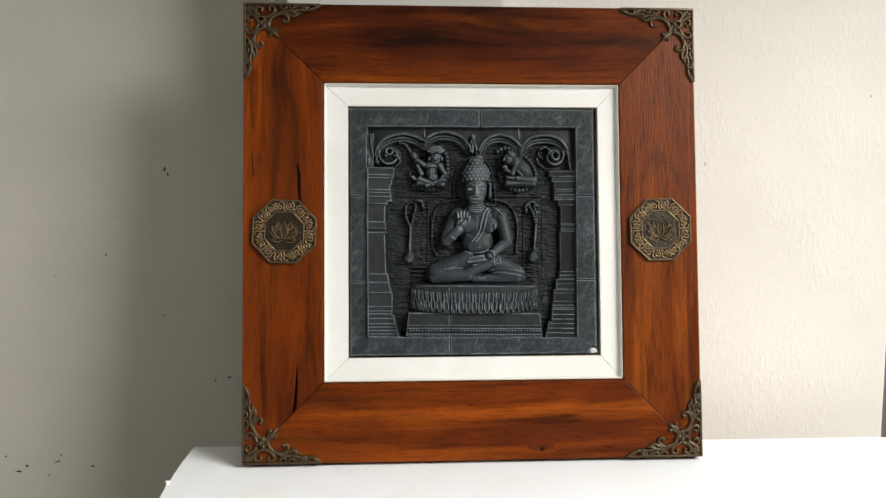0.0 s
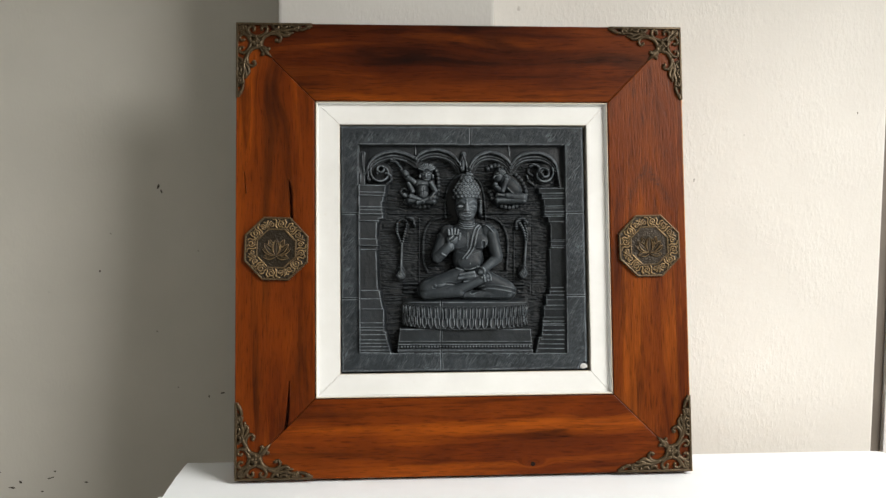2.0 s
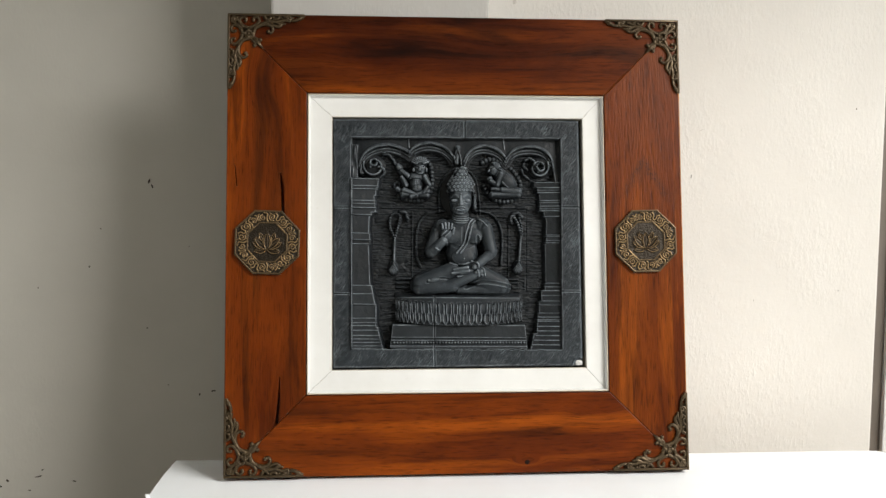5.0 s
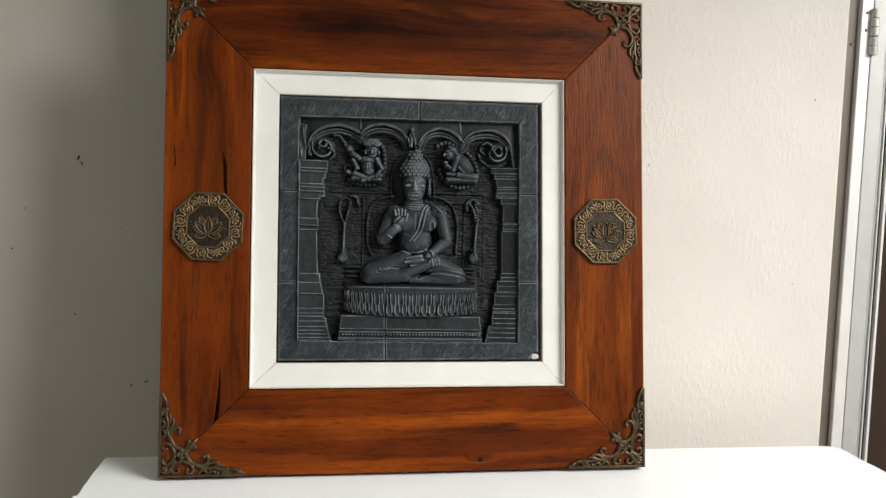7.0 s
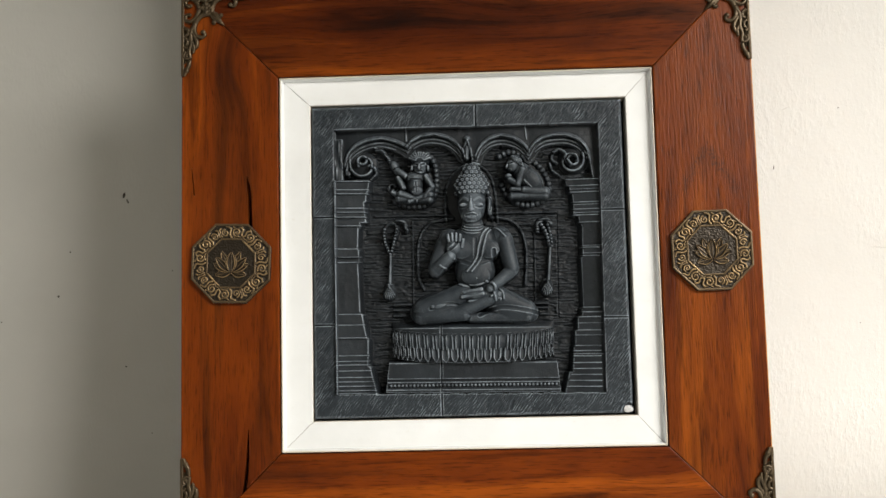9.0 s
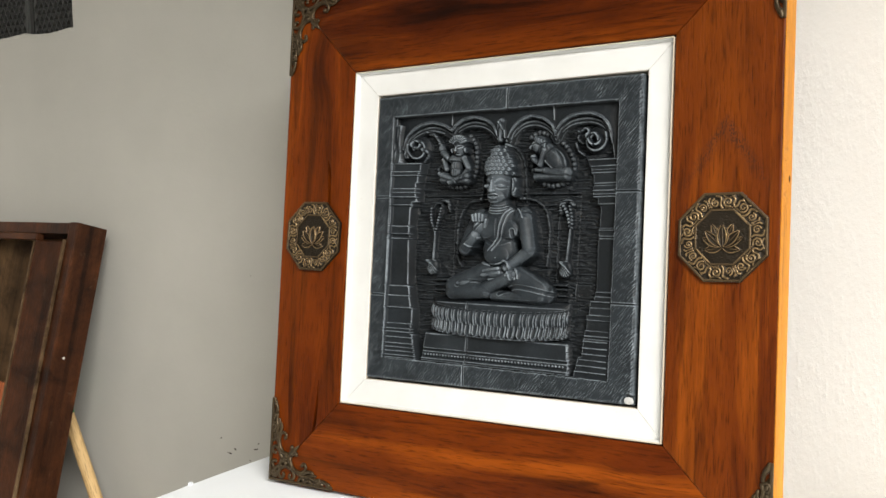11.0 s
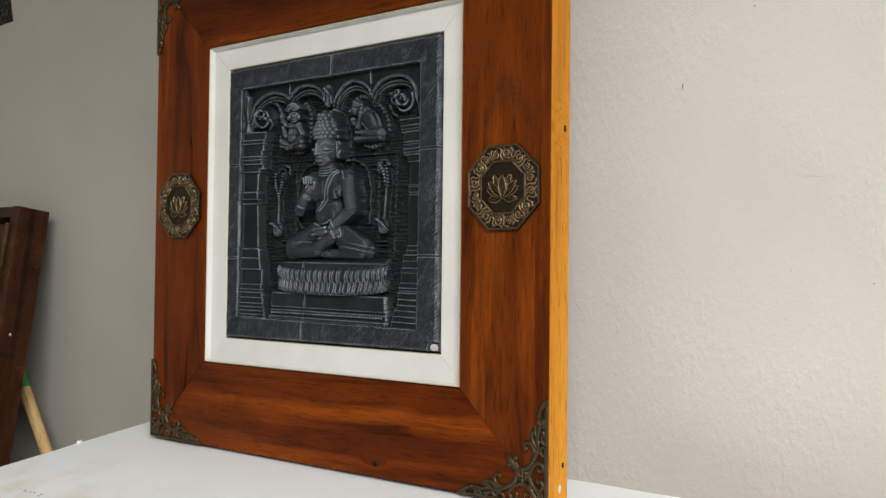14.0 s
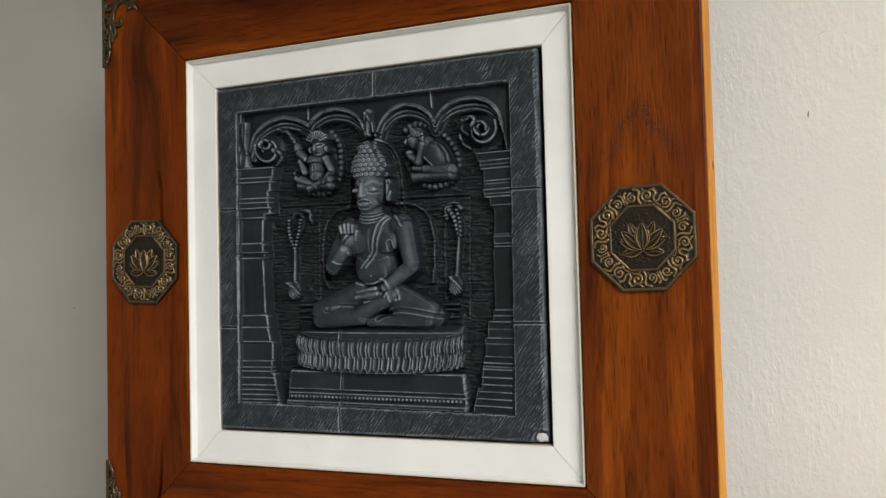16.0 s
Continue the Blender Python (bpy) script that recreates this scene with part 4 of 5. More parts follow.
    for k in range(4):
        c.blob(256 + k * 2.8, 290 + k * 1.1 - 3.0 * (k > 1), 2.3, 3.0, 3.0, 3.0, 20, 0.0)
    c.ridge(curve([(250, 277), (256, 283), (258, 292)]), 1.6, 2.0)
    c.ridge(curve([(262, 275), (268, 281), (269, 290)]), 1.6, 2.0)
    c.blob(180, 299, 12, 4.6, 1, 4.5, -14)
    c.blob(171, 300, 4.0, 3.4, 2.0, 4.0)
    c.blob(230, 250, 28, 30, -6, 10.0, soft=1.8)
    c.blob(231, 258, 20, 15, 1.0, 4.2, soft=2.0)
    c.blob(229, 217, 38, 31, -6, 10.5, soft=2.2)
    c.blob(212, 222, 15, 13, 2.0, 3.4, soft=2.5)
    c.blob(249, 222, 15, 13, 2.0, 3.4, soft=2.5)
    c.blob(195, 208, 16, 17, -6, 8.0, soft=3.0)
    c.blob(265, 208, 17, 19, -6, 9.0, soft=3.0)
    c.groove(curve([(213, 238), (230, 243), (248, 237)]), 3.0, 0.7)
    c.groove([(231, 208), (231, 236)], 3.0, 0.6)
    c.blob(232, 262, 1.6, 1.6, 4.2, 1.6)
    c.groove(curve([(256, 224), (258, 240), (262, 256)]), 3.4, 2.0)
    c.limb(271, 209, 281, 248, 12.5, 10.5, -4, -3, 9.5, 1.4)
    c.limb(281, 251, 251, 276, 10.0, 7.0, -2, 1.0, 8.0, 1.2)
    c.limb(186, 214, 174, 246, 11.5, 10, -7, -5, 7.5, 1.5)
    c.limb(175, 250, 196, 231, 10.0, 8.0, -3, 2, 8.0, 1.2)
    # hands resting in the lap
    c.blob(230, 284, 22, 7.5, 0, 7.5, -3)
    c.limb(212, 287, 240, 283, 3.2, 3.8, 3.5, 4.0, 3.6, 0.4)
    c.limb(214, 281, 238, 277, 2.8, 3.2, 3.5, 4.5, 3.4, 0.4)
    c.limb(238, 291, 222, 293, 3.2, 2.8, 1.5, 1.5, 3.6, 0.4)
    c.ridge(curve([(245, 266), (254, 269), (258, 278), (252, 286)]), 2.2, 2.4)
    c.ridge(curve([(182, 244), (190, 248), (198, 244), (203, 235)]), 1.8, 2.0)
    c.ridge(curve([(201, 265), (214, 271), (231, 272), (247, 267)]), 2.0, 2.0)
    # hem of the robe over one shoulder
    for dx in (0, 6.5):
        c.ridge(curve([(251 + dx, 190), (241 + dx, 200), (236 + dx, 216), (231 + dx, 236), (219 + dx, 252)]), 1.8, 1.7)
    c.ridge(curve([(251, 190), (262, 194), (272, 205)]), 1.6, 1.3)
    # raised hand
    c.blob(202, 219, 12.0, 12.0, -1, 9.5, soft=0.8)
    c.groove(curve([(196, 222), (202, 217), (207, 210)]), 2.6, 2.2)
    for k in range(4):
        c.limb(194.5 + k * 4.9, 210, 193.2 + k * 5.6, 200 + abs(k - 1.6) * 1.7, 2.5, 2.2, 5.2, 6.2, 3.4, 0.0)
    c.limb(212, 219, 214, 209, 2.8, 2.4, 4.0, 4.5, 3.0, 0.4)
    # neck, ears, head
    c.limb(227, 178, 227, 195, 13, 17, -5, -4, 9.0, 1.5)
    for k in range(3):
        c.groove(curve([(212, 186 + k * 3.6), (220, 190 + k * 3.8), (236, 190 + k * 3.8), (244, 185 + k * 3.6)]), 1.2, 0.9)
    c.limb(251, 151, 251, 172, 3.0, 3.6, -4, -5, 6.5, 0.6)
    c.groove(curve([(251, 150), (253, 158), (251, 168)]), 1.3, 1.6)
    c.blob(226.5, 158, 19.5, 29, -5, 15.0, soft=1.2)
    c.blob(226, 174, 14, 13, 2.0, 7.0, soft=2.0)
    c.blob(227, 134, 23.5, 22, -6, 15.5, soft=0.8)
    c.blob(226, 113, 13, 10, -6, 14.5, soft=0.8)
    for j in range(8):
        yy = 105 + j * 5.4
        for i in range(-6, 7):
            xx = 226.5 + (i + 0.5 * (j % 2)) * 6.2
            e = ((xx - 227) / 24) ** 2 + ((yy - 134) / 24) ** 2
            top = ((xx - 226) / 13) ** 2 + ((yy - 113) / 10) ** 2
            line = 144.5 + 0.016 * (xx - 226) ** 2
            if (e < 1 or top < 1) and yy < line:
                z = max(-6 + 15.4 * math.sqrt(max(0, 1 - e)), -6 + 14.4 * math.sqrt(max(0, 1 - top)))
                c.blob(xx, yy, 3.1, 3.0, z - 1.0, 3.2, soft=0.0)
                c.groove([(xx - 0.3, yy), (xx + 0.3, yy)], 1.3, 1.2)
    # brows, lids, nose and lips
    for a, b in (((208, 155), (222, 156)), ((229, 156), (244, 154))):
        mx = (a[0] + b[0]) / 2
        c.ridge(curve([a, (mx, 151.5), b]), 2.0, 0.7)
        c.groove(curve([(a[0] + 1.5, 159), (mx, 157), (b[0] - 1.5, 159)]), 2.6, 0.9)
        c.blob(mx, 161.4, 5.2, 2.6, 7.6, 1.9, soft=1.4)
        c.groove(curve([(a[0] + 2, 163.4), (mx, 164.8), (b[0] - 2, 163.0)]), 1.4, 0.6)
    c.limb(225, 154, 225, 168, 1.6, 3.5, 9.2, 11.6, 2.8, 1.0)
    c.blob(221.8, 168.6, 2.2, 2.0, 10.0, 2.2)
    c.blob(228.4, 168.4, 2.2, 2.0, 10.0, 2.2)
    c.groove(curve([(218.5, 175.6), (225, 174.6), (232, 175.4)]), 1.3, 1.7)
    c.ridge(curve([(219.5, 173.6), (223, 172.6), (225, 173.2), (227.5, 172.6), (231, 173.6)]), 1.3, 1.0)
    c.ridge(curve([(220.5, 178), (225.5, 179.4), (230.5, 177.8)]), 1.6, 1.2)
    c.groove([(221, 181.8), (230, 181.6)], 1.8, 0.9)
    c.blob(225, 150.5, 1.4, 1.4, 9.2, 1.6)
    # fine grain all over
    c.h += 0.05 * (value_noise(x / 1.7, y / 1.7, 11) - 0.5) + 0.22 * (value_noise(x / 6, y / 6, 12) - 0.5)
    return c.h


def stone_panel():
    n = 640
    us = np.linspace(0, 1, n)
    u, v = np.meshgrid(us, us)
    sx = (4.5 + 2.0 * v) + u * (429.5 + 7.5 * v)
    sy = (17.0) + v * (434.0 - 6.0 * u)
    h = carve(sx, sy)
    h = np.where(h < 0, 1.36 * h, h)
    edge = np.minimum(np.minimum(u, 1 - u), np.minimum(v, 1 - v)) * 303
    worn = 0.6 + 0.8 * value_noise(u * 40, v * 40, 21)
    h = h - 1.8 * np.clip(1 - edge / (2.2 * worn), 0, 1) ** 2
    corner = np.hypot((1 - u) * 303, (1 - v) * 303)
    h = h - 3.0 * np.clip((9.5 + 3 * value_noise(u * 60, v * 60, 22) - corner) / 3.5, 0, 1)
    x = -0.1512 + u * 0.3028
    z = 0.4295 - v * 0.3028
    y = 0.0045 - 1.08 * h / 1000
    top = np.stack([x, y, z], -1).reshape(-1, 3)
    ring = np.r_[np.arange(n), np.arange(1, n) * n + n - 1, n * n - 2 - np.arange(n - 1), (np.arange(n - 2, 0, -1)) * n]
    skirt = top[ring].copy()
    skirt[:, 1] = 0.0242
    verts = np.concatenate([top, skirt])
    i = np.arange(n * n).reshape(n, n)
    quads = np.stack([i[:-1, :-1], i[1:, :-1], i[1:, 1:], i[:-1, 1:]], -1).reshape(-1, 4)
    m = len(ring)
    s = n * n + np.arange(m)
    wall = np.stack([ring, np.roll(ring, -1), np.roll(s, -1), s], -1)
    faces = np.concatenate([quads, wall])
    me = bpy.data.meshes.new("stone_panel")
    me.vertices.add(len(verts))
    me.vertices.foreach_set("co", verts.ravel())
    me.loops.add(faces.size)
    me.loops.foreach_set("vertex_index", faces.ravel())
    me.polygons.add(len(faces))
    me.polygons.foreach_set("loop_start", np.arange(len(faces)) * 4)
    me.update(calc_edges=True)
    me.validate()
    me.shade_smooth()
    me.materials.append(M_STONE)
    ob = new("stone_panel", me)
    ob.parent = relief
    return tagged(ob, "dark grey carved stone relief of a seated figure on a lotus throne")


stone_panel()


# ---- cast metal fittings ----
def tube(bm, points, radii, y, flat=0.7, sides=6):
    """A tapered cast bead along a run in x and z, lying at depth y."""
    rings = []
    n = len(points)
    for i, (px, pz) in enumerate(points):
        ax, az = points[max(i - 1, 0)]
        bx, bz = points[min(i + 1, n - 1)]
        tx, tz = bx - ax, bz - az
        d = math.hypot(tx, tz) or 1
        nx, nz = -tz / d, tx / d
        r = radii[0] + (radii[1] - radii[0]) * i / (n - 1) if len(radii) == 2 else float(np.interp(i / (n - 1), np.linspace(0, 1, len(radii)), radii))
        rings.append([bm.verts.new((px + nx * r * math.cos(a), y - flat * r * math.sin(a), pz + nz * r * math.cos(a))) for a in (2 * math.pi * k / sides for k in range(sides))])
    for p, q in zip(rings, rings[1:]):
        for k in range(sides):
            bm.faces.new((p[k], p[(k + 1) % sides], q[(k + 1) % sides], q[k]))
    bm.faces.new(rings[0])
    bm.faces.new(rings[-1][::-1])


def knob(bm, x, z, r, y, flat=0.7):
    out = bmesh.ops.create_icosphere(bm, subdivisions=2, radius=r)
    for w in out["verts"]:
        w.co = Vector((x + w.co.x, y + w.co.y * flat, z + w.co.z))


MM = 0.001


def bracket_mesh():
    """Openwork corner, its corner at the origin, along +x and +z, 93 mm each way."""
    bm = bmesh.new()
    y = -0.0012
    box(0, 0.093, -0.0022, 0.0002, 0, 0.0028, 0.0005, bm)
    box(0, 0.0028, -0.0022, 0.0002, 0.0028, 0.093, 0.0005, bm)
    prism([(a * MM, b * MM) for a, b in ((17, 22), (22, 17), (30, 19), (33, 25), (33, 33), (25, 33), (19, 30))], -0.0008, 0.0001, bm)
    for flip in (False, True):
        leaf = [(46, 3), (62, 3), (80, 2.5), (80, 5), (70, 9), (58, 13), (47, 14)]
        prism([(b * MM, a * MM) if flip else (a * MM, b * MM) for a, b in leaf], -0.0006, 0.0001, bm)

    def both(points, radii, flat=0.8):
        pts = [(a * MM, b * MM) for a, b in curve(points, 5)]
        rr = [1.22 * r * MM for r in radii]
        tube(bm, pts, rr, y, flat)
        tube(bm, [(b, a) for a, b in pts], rr, y, flat)

    def scroll(cx, cy, r, start, turns, w, flip=1):
        pts = [(a * MM, b * MM) for a, b in spiral(cx, cy, r, start, turns, 0.25, 16, flip)]
        tube(bm, pts, [1.2 * w * MM, 1.1 * w * MM, 1.3 * w * MM], y, 0.8)
        knob(bm, pts[-1][0], pts[-1][1], 1.35 * w * MM, y)
        mir = [(b, a) for a, b in pts]
        tube(bm, mir, [1.2 * w * MM, 1.1 * w * MM, 1.3 * w * MM], y, 0.8)
        knob(bm, mir[-1][0], mir[-1][1], 1.35 * w * MM, y)

    # C scrolls that spring from the diagonal and curl over the arms
    both([(39, 33), (35, 37), (31, 34), (30.5, 27), (33, 19), (39, 14.5), (46, 13), (52, 15), (54.5, 19.5), (52, 23.5), (48.5, 22)], [1.6, 1.5, 1.7, 2.1, 2.2, 2.1, 1.9, 1.7, 1.5, 1.4])
    for a, b in ((39.5, 32.5), (49, 22)):
        knob(bm, a * MM, b * MM, 2.5 * MM, y)
        knob(bm, b * MM, a * MM, 2.5 * MM, y)
    # leafy stem along each arm, its ring and its end bud
    both([(40, 14), (50, 9.5), (60, 10), (68, 8), (76, 9.5)], [2.2, 2.0, 1.8, 1.6, 1.2])
    both([(50, 11), (58, 15.5), (64, 15), (66, 11.5)], [1.8, 1.9, 1.6, 1.0])
    both([(54, 8), (63, 12.5), (70, 12)], [1.6, 1.8, 1.0])
    scroll(72.5, 6.4, 4.6, 200, 1.2, 1.5)
    both([(77, 8.5), (83, 7.5), (88, 4.5), (93, 3)], [1.5, 1.8, 2.0, 1.2])
    knob(bm, 87.5 * MM, 5.0 * MM, 2.9 * MM, y)
    knob(bm, 5.0 * MM, 87.5 * MM, 2.9 * MM, y)
    both([(44, 3), (46.5, 7), (51, 6.5), (52, 3.5)], [1.5, 1.6, 1.5, 1.2])
    both([(54, 3), (57, 6), (61, 5.5), (62, 3)], [1.4, 1.5, 1.4, 1.1])
    both([(63, 3), (65.5, 5)], [1.3, 1.4])
    # heart-shaped loops between the rosette and the rim
    both([(25, 18), (17.5, 14.5), (14.5, 8), (18.5, 4.5), (22.5, 6.5), (21.5, 9.5)], [2.0, 1.8, 1.7, 1.6, 1.5, 1.4])
    both([(26, 18), (34, 14.5), (38, 9), (36, 4.5), (31.5, 5), (31, 8.5)], [2.0, 1.8, 1.7, 1.6, 1.5, 1.4])
    knob(bm, 21.8 * MM, 9.2 * MM, 2.1 * MM, y)
    knob(bm, 9.2 * MM, 21.8 * MM, 2.1 * MM, y)
    knob(bm, 31.2 * MM, 8.4 * MM, 2.1 * MM, y)
    knob(bm, 8.4 * MM, 31.2 * MM, 2.1 * MM, y)
    both([(4, 11), (8, 12), (12, 15), (18, 19)], [1.4, 1.7, 1.9, 2.0])
    scroll(7, 7, 3.8, 30, 1.1, 1.3)
    # pointed leaf on the diagonal
    tube(bm, [(30 * MM, 30 * MM), (37 * MM, 37 * MM), (43 * MM, 43 * MM)], [2.2 * MM, 3.0 * MM, 0.6 * MM], y, 0.8)
    # rosette
    for k in range(4):
        a = radians(90 * k)
        p = [(25 * MM + r * MM * math.cos(a), 25 * MM + r * MM * math.sin(a)) for r in (1, 4.2, 8.2)]
        tube(bm, p, [1.6 * MM, 2.8 * MM, 0.8 * MM], y - 0.0006, 0.8)
    for k in range(4):
        a = radians(45 + 90 * k)
        p = [(25 * MM + r * MM * math.cos(a), 25 * MM + r * MM * math.sin(a)) for r in (1, 3.4, 6.0)]
        tube(bm, p, [1.2 * MM, 1.9 * MM, 0.7 * MM], y - 0.0002, 0.8)
    knob(bm, 25 * MM, 25 * MM, 2.0 * MM, y - 0.0016)
    bmesh.ops.recalc_face_normals(bm, faces=bm.faces)
    me = bpy.data.meshes.new("corner_bracket")
    bm.to_mesh(me)
    bm.free()
    me.shade_smooth()
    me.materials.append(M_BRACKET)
    return me


bracket = bracket_mesh()
for x, z, turn in ((-FO, FB, 0), (FO, FB, -90), (FO, FT, 180), (-FO, FT, 90)):
    ob = new("corner_bracket", bracket)
    ob.parent = relief
    ob.matrix_local = pose(x, -0.0004, z, 0, turn, 0)
    tagged(ob, "aged bronze openwork corner with scrolls")


def octagon(r, turn=22.5):
    k = r / math.cos(math.pi / 8)
    return [(k * math.cos(radians(turn + 45 * i)), k * math.sin(radians(turn + 45 * i))) for i in range(8)]


def cast_face(r0, r1, rings, sides, height):
    """Eight-sided ring between two inner radii (mm), its height over the plate given by a function of x and z."""
    a = np.linspace(0, 2 * np.pi, sides, endpoint=False)
    edge = 1 / np.cos(((a + np.pi / 8) % (np.pi / 4)) - np.pi / 8)
    r = np.linspace(r0, r1, rings)
    x, z = r[:, None] * (edge * np.cos(a))[None], r[:, None] * (edge * np.sin(a))[None]
    y = -height(x, z)
    i = np.arange(rings * sides).reshape(rings, sides)
    k = np.roll(i, -1, axis=1)
    quads = np.stack([i[:-1], i[1:], k[1:], k[:-1]], -1).reshape(-1, 4)
    me = bpy.data.meshes.new("cast_face")
    me.from_pydata((np.stack([x, y, z], -1).reshape(-1, 3) * MM).tolist(), [], quads.tolist())
    me.update()
    me.shade_smooth()
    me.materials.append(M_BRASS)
    return me


def scroll_height(x, z):
    c = Carving(x, z)
    c.h = 2.0 + 0.5 * value_noise(x * 0.8 + 90, z * 0.8 + 90, 41)
    for k in range(8):
        m = Matrix.Rotation(radians(45 * k), 2)
        flip = 1 if k % 2 else -1
        runs = (
            (spiral(30.2, 5.0 * flip, 4.4, 200, 1.25, 0.25, 16, flip), 1.25, 1.5),
            (spiral(29.2, -6.0 * flip, 3.6, 20, 1.2, 0.25, 14, -flip), 1.15, 1.4),
            (curve([(25, 0), (28, -1.5 * flip), (33.5, -1 * flip), (35.5, -5 * flip)], 4), 1.3, 1.4),
            (curve([(25.5, 11 * flip), (28, 9.6 * flip), (32, 11 * flip), (34.5, 9 * flip)], 4), 1.2, 1.3),
            (curve([(35.2, 1.5 * flip), (33.5, 5 * flip), (35, 10 * flip)], 4), 1.0, 1.1),
            (curve([(25, -11.5 * flip), (27, -10 * flip), (31, -12 * flip), (33, -11 * flip)], 4), 1.2, 1.3),
            (curve([(24.8, 3 * flip), (25.8, 6 * flip), (25, 9 * flip)], 4), 0.9, 1.0),
        )
        for pts, w, t in runs:
            run = [tuple(m @ Vector(q)) for q in pts]
            d = c.far(run) / w
            c.h = np.maximum(c.h, np.where(d < 1, 2.1 + 1.35 * t * np.sqrt(np.clip(1 - d * d, 0, 1)), 0))
        for q in ((30.2, 5.0 * flip), (29.2, -6.0 * flip)):
            p = m @ Vector(q)
            c.blob(p.x, p.y, 1.5, 1.5, 2.0, 1.7, soft=0.0)
    rim = np.max([x * math.cos(radians(45 * k)) + z * math.sin(radians(45 * k)) for k in range(8)], axis=0)
    c.h = np.where(rim > 36.2, np.maximum(c.h, 3.7 - 0.25 * (rim - 37.3) ** 2), c.h)
    d = np.abs(rim - 23.2) / 1.3
    return np.where(d < 1, np.maximum(c.h, 2.2 + 1.4 * np.sqrt(np.clip(1 - d * d, 0, 1))), c.h)


def lotus_height(x, z):
    h = 2.0 + 0.45 * value_noise(x * 0.9 + 60, z * 0.9 + 60, 42)
    petals = [(-100, 15.5, 3.8, -8.5), (100, 15.5, 3.8, -8.5), (-66, 19, 3.6, -8), (66, 19, 3.6, -8), (-25, 21.5, 3.9, -8), (25, 21.5, 3.9, -8), (-46, 20.5, 4.0, -8.5), (46, 20.5, 4.0, -8.5), (-10, 17, 3.6, -8.5), (12, 17, 3.6, -8.5), (0, 20, 4.4, -9)]
    for lean, tall, wide, foot in petals:
        a = radians(lean)
        along = (x * math.sin(a) + (z - foot) * math.cos(a)) / tall
        bow = 0.10 * math.copysign(1, lean) * tall * np.clip(along, 0, 1) * (1 - np.clip(along, 0, 1)) if lean else 0
        across = (x * math.cos(a) - (z - foot) * math.sin(a)) - bow
        half = wide * np.sin(np.pi * np.clip(along, 0, 1) ** 0.9) ** 0.8 + 1e-6
        t = np.abs(across) / half
        inside = (along > 0.02) & (along < 0.995) & (t < 1.12)
        lip = np.exp(-(((t - 0.86) / 0.20) ** 2))
        h = np.where(inside, 2.4 + 1.75 * lip + 0.35 * np.exp(-((across / 0.6) ** 2)) + 0.5 * np.clip(along, 0, 1), h)
    return h


def medallion_parts():
    plate = prism(octagon(0.0385), -0.0019, 0.0)
    bevelled(plate, 0.0004)
    return plate, cast_face(22.4, 38.3, 96, 448, scroll_height), cast_face(0.02, 22.4, 96, 288, lotus_height)


first = None
for x, z, turn in ((-0.2294, 0.2775, 2), (0.2312, 0.2786, -1)):
    if first is None:
        plate, orn, flower = medallion_parts()
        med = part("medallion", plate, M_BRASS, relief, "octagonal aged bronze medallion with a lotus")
        first = med, new("scrollwork", orn), new("lotus", flower)
        for o in first[1:]:
            o.parent = med
    else:
        med = new("medallion", first[0].data)
        med.parent = relief
        tagged(med, "octagonal aged bronze medallion with a lotus")
        for src, name in ((first[1], "scrollwork"), (first[2], "lotus")):
            o = new(name, src.data)
            o.parent = med
    med.matrix_local = pose(x, -0.0004, z, 0, turn, 0)

# ---- wooden crate leaning on the grey wall ----
crate = empty("wooden_crate", pose(-0.869, -0.040, 0.0025, -15.6, 0, 0), "dark-stained open wooden crate leaning on the grey wall", "crate")
CW, CL, CD = 0.86, 1.043, 0.058
part("side_board", box(-0.022, 0, -CD, 0, 0, CL, 0.002), M_DARKWOOD, crate)
part("side_board", box(-CW, -CW + 0.022, -CD, 0, 0, CL, 0.002), M_DARKWOOD, crate)
part("top_board", box(-CW + 0.0225, -0.0225, -CD + 0.001, -0.001, CL - 0.020, CL - 0.001, 0.002), M_DARKWOOD, crate)
part("bottom_board", box(-CW + 0.0225, -0.0225, -CD + 0.001, -0.001, 0.001, 0.022, 0.002), M_DARKWOOD, crate)
part("stile", box(-0.100, -0.0225, -CD - 0.004, -CD + 0.014, 0.032, CL - 0.032, 0.003), M_REDWOOD, crate, "red-brown front stile with a worn pale arris")
part("stile", box(-CW + 0.0225, -CW + 0.10, -CD - 0.004, -CD + 0.014, 0.032, CL - 0.032, 0.003), M_REDWOOD, crate)
part("bead", box(-0.0240, -0.0205, -CD - 0.0062, -CD - 0.0002, 0.0, CL - 0.03, 0.0014), M_WORN, crate, "worn pale beading along the stile")
part("bead", box(-0.1035, -0.1003, -CD - 0.0056, -0.012, 0.032, CL - 0.034, 0.0012), M_WORN, crate, "worn pale inner edge")
part("rail", box(-CW + 0.03, -0.1005, -CD - 0.003, -CD + 0.012, CL - 0.032, CL - 0.0205, 0.002), M_DARKWOOD, crate)
part("back_panel", box(-CW + 0.0225, -0.0225, -0.010, -0.004, 0.0225, CL - 0.0205), M_PLYWOOD, crate, "brown plywood back panel")
part("batten", box(-CW + 0.1, -0.1, 0.0002, 0.024, CL - 0.05, CL - 0.012), M_DARKWOOD, crate)
for x, z in ((-0.0002, 0.823),):
    b = bmesh.new()
    bmesh.ops.create_icosphere(b, subdivisions=2, radius=0.0024)
    for w in b.verts:
        w.co = Vector((w.co.x * 0.5 + 0.0004, w.co.y - 0.020 - (0.017 if z > 0.815 else 0), w.co.z + z))
    part("nail_head", b, M_PALE, crate)


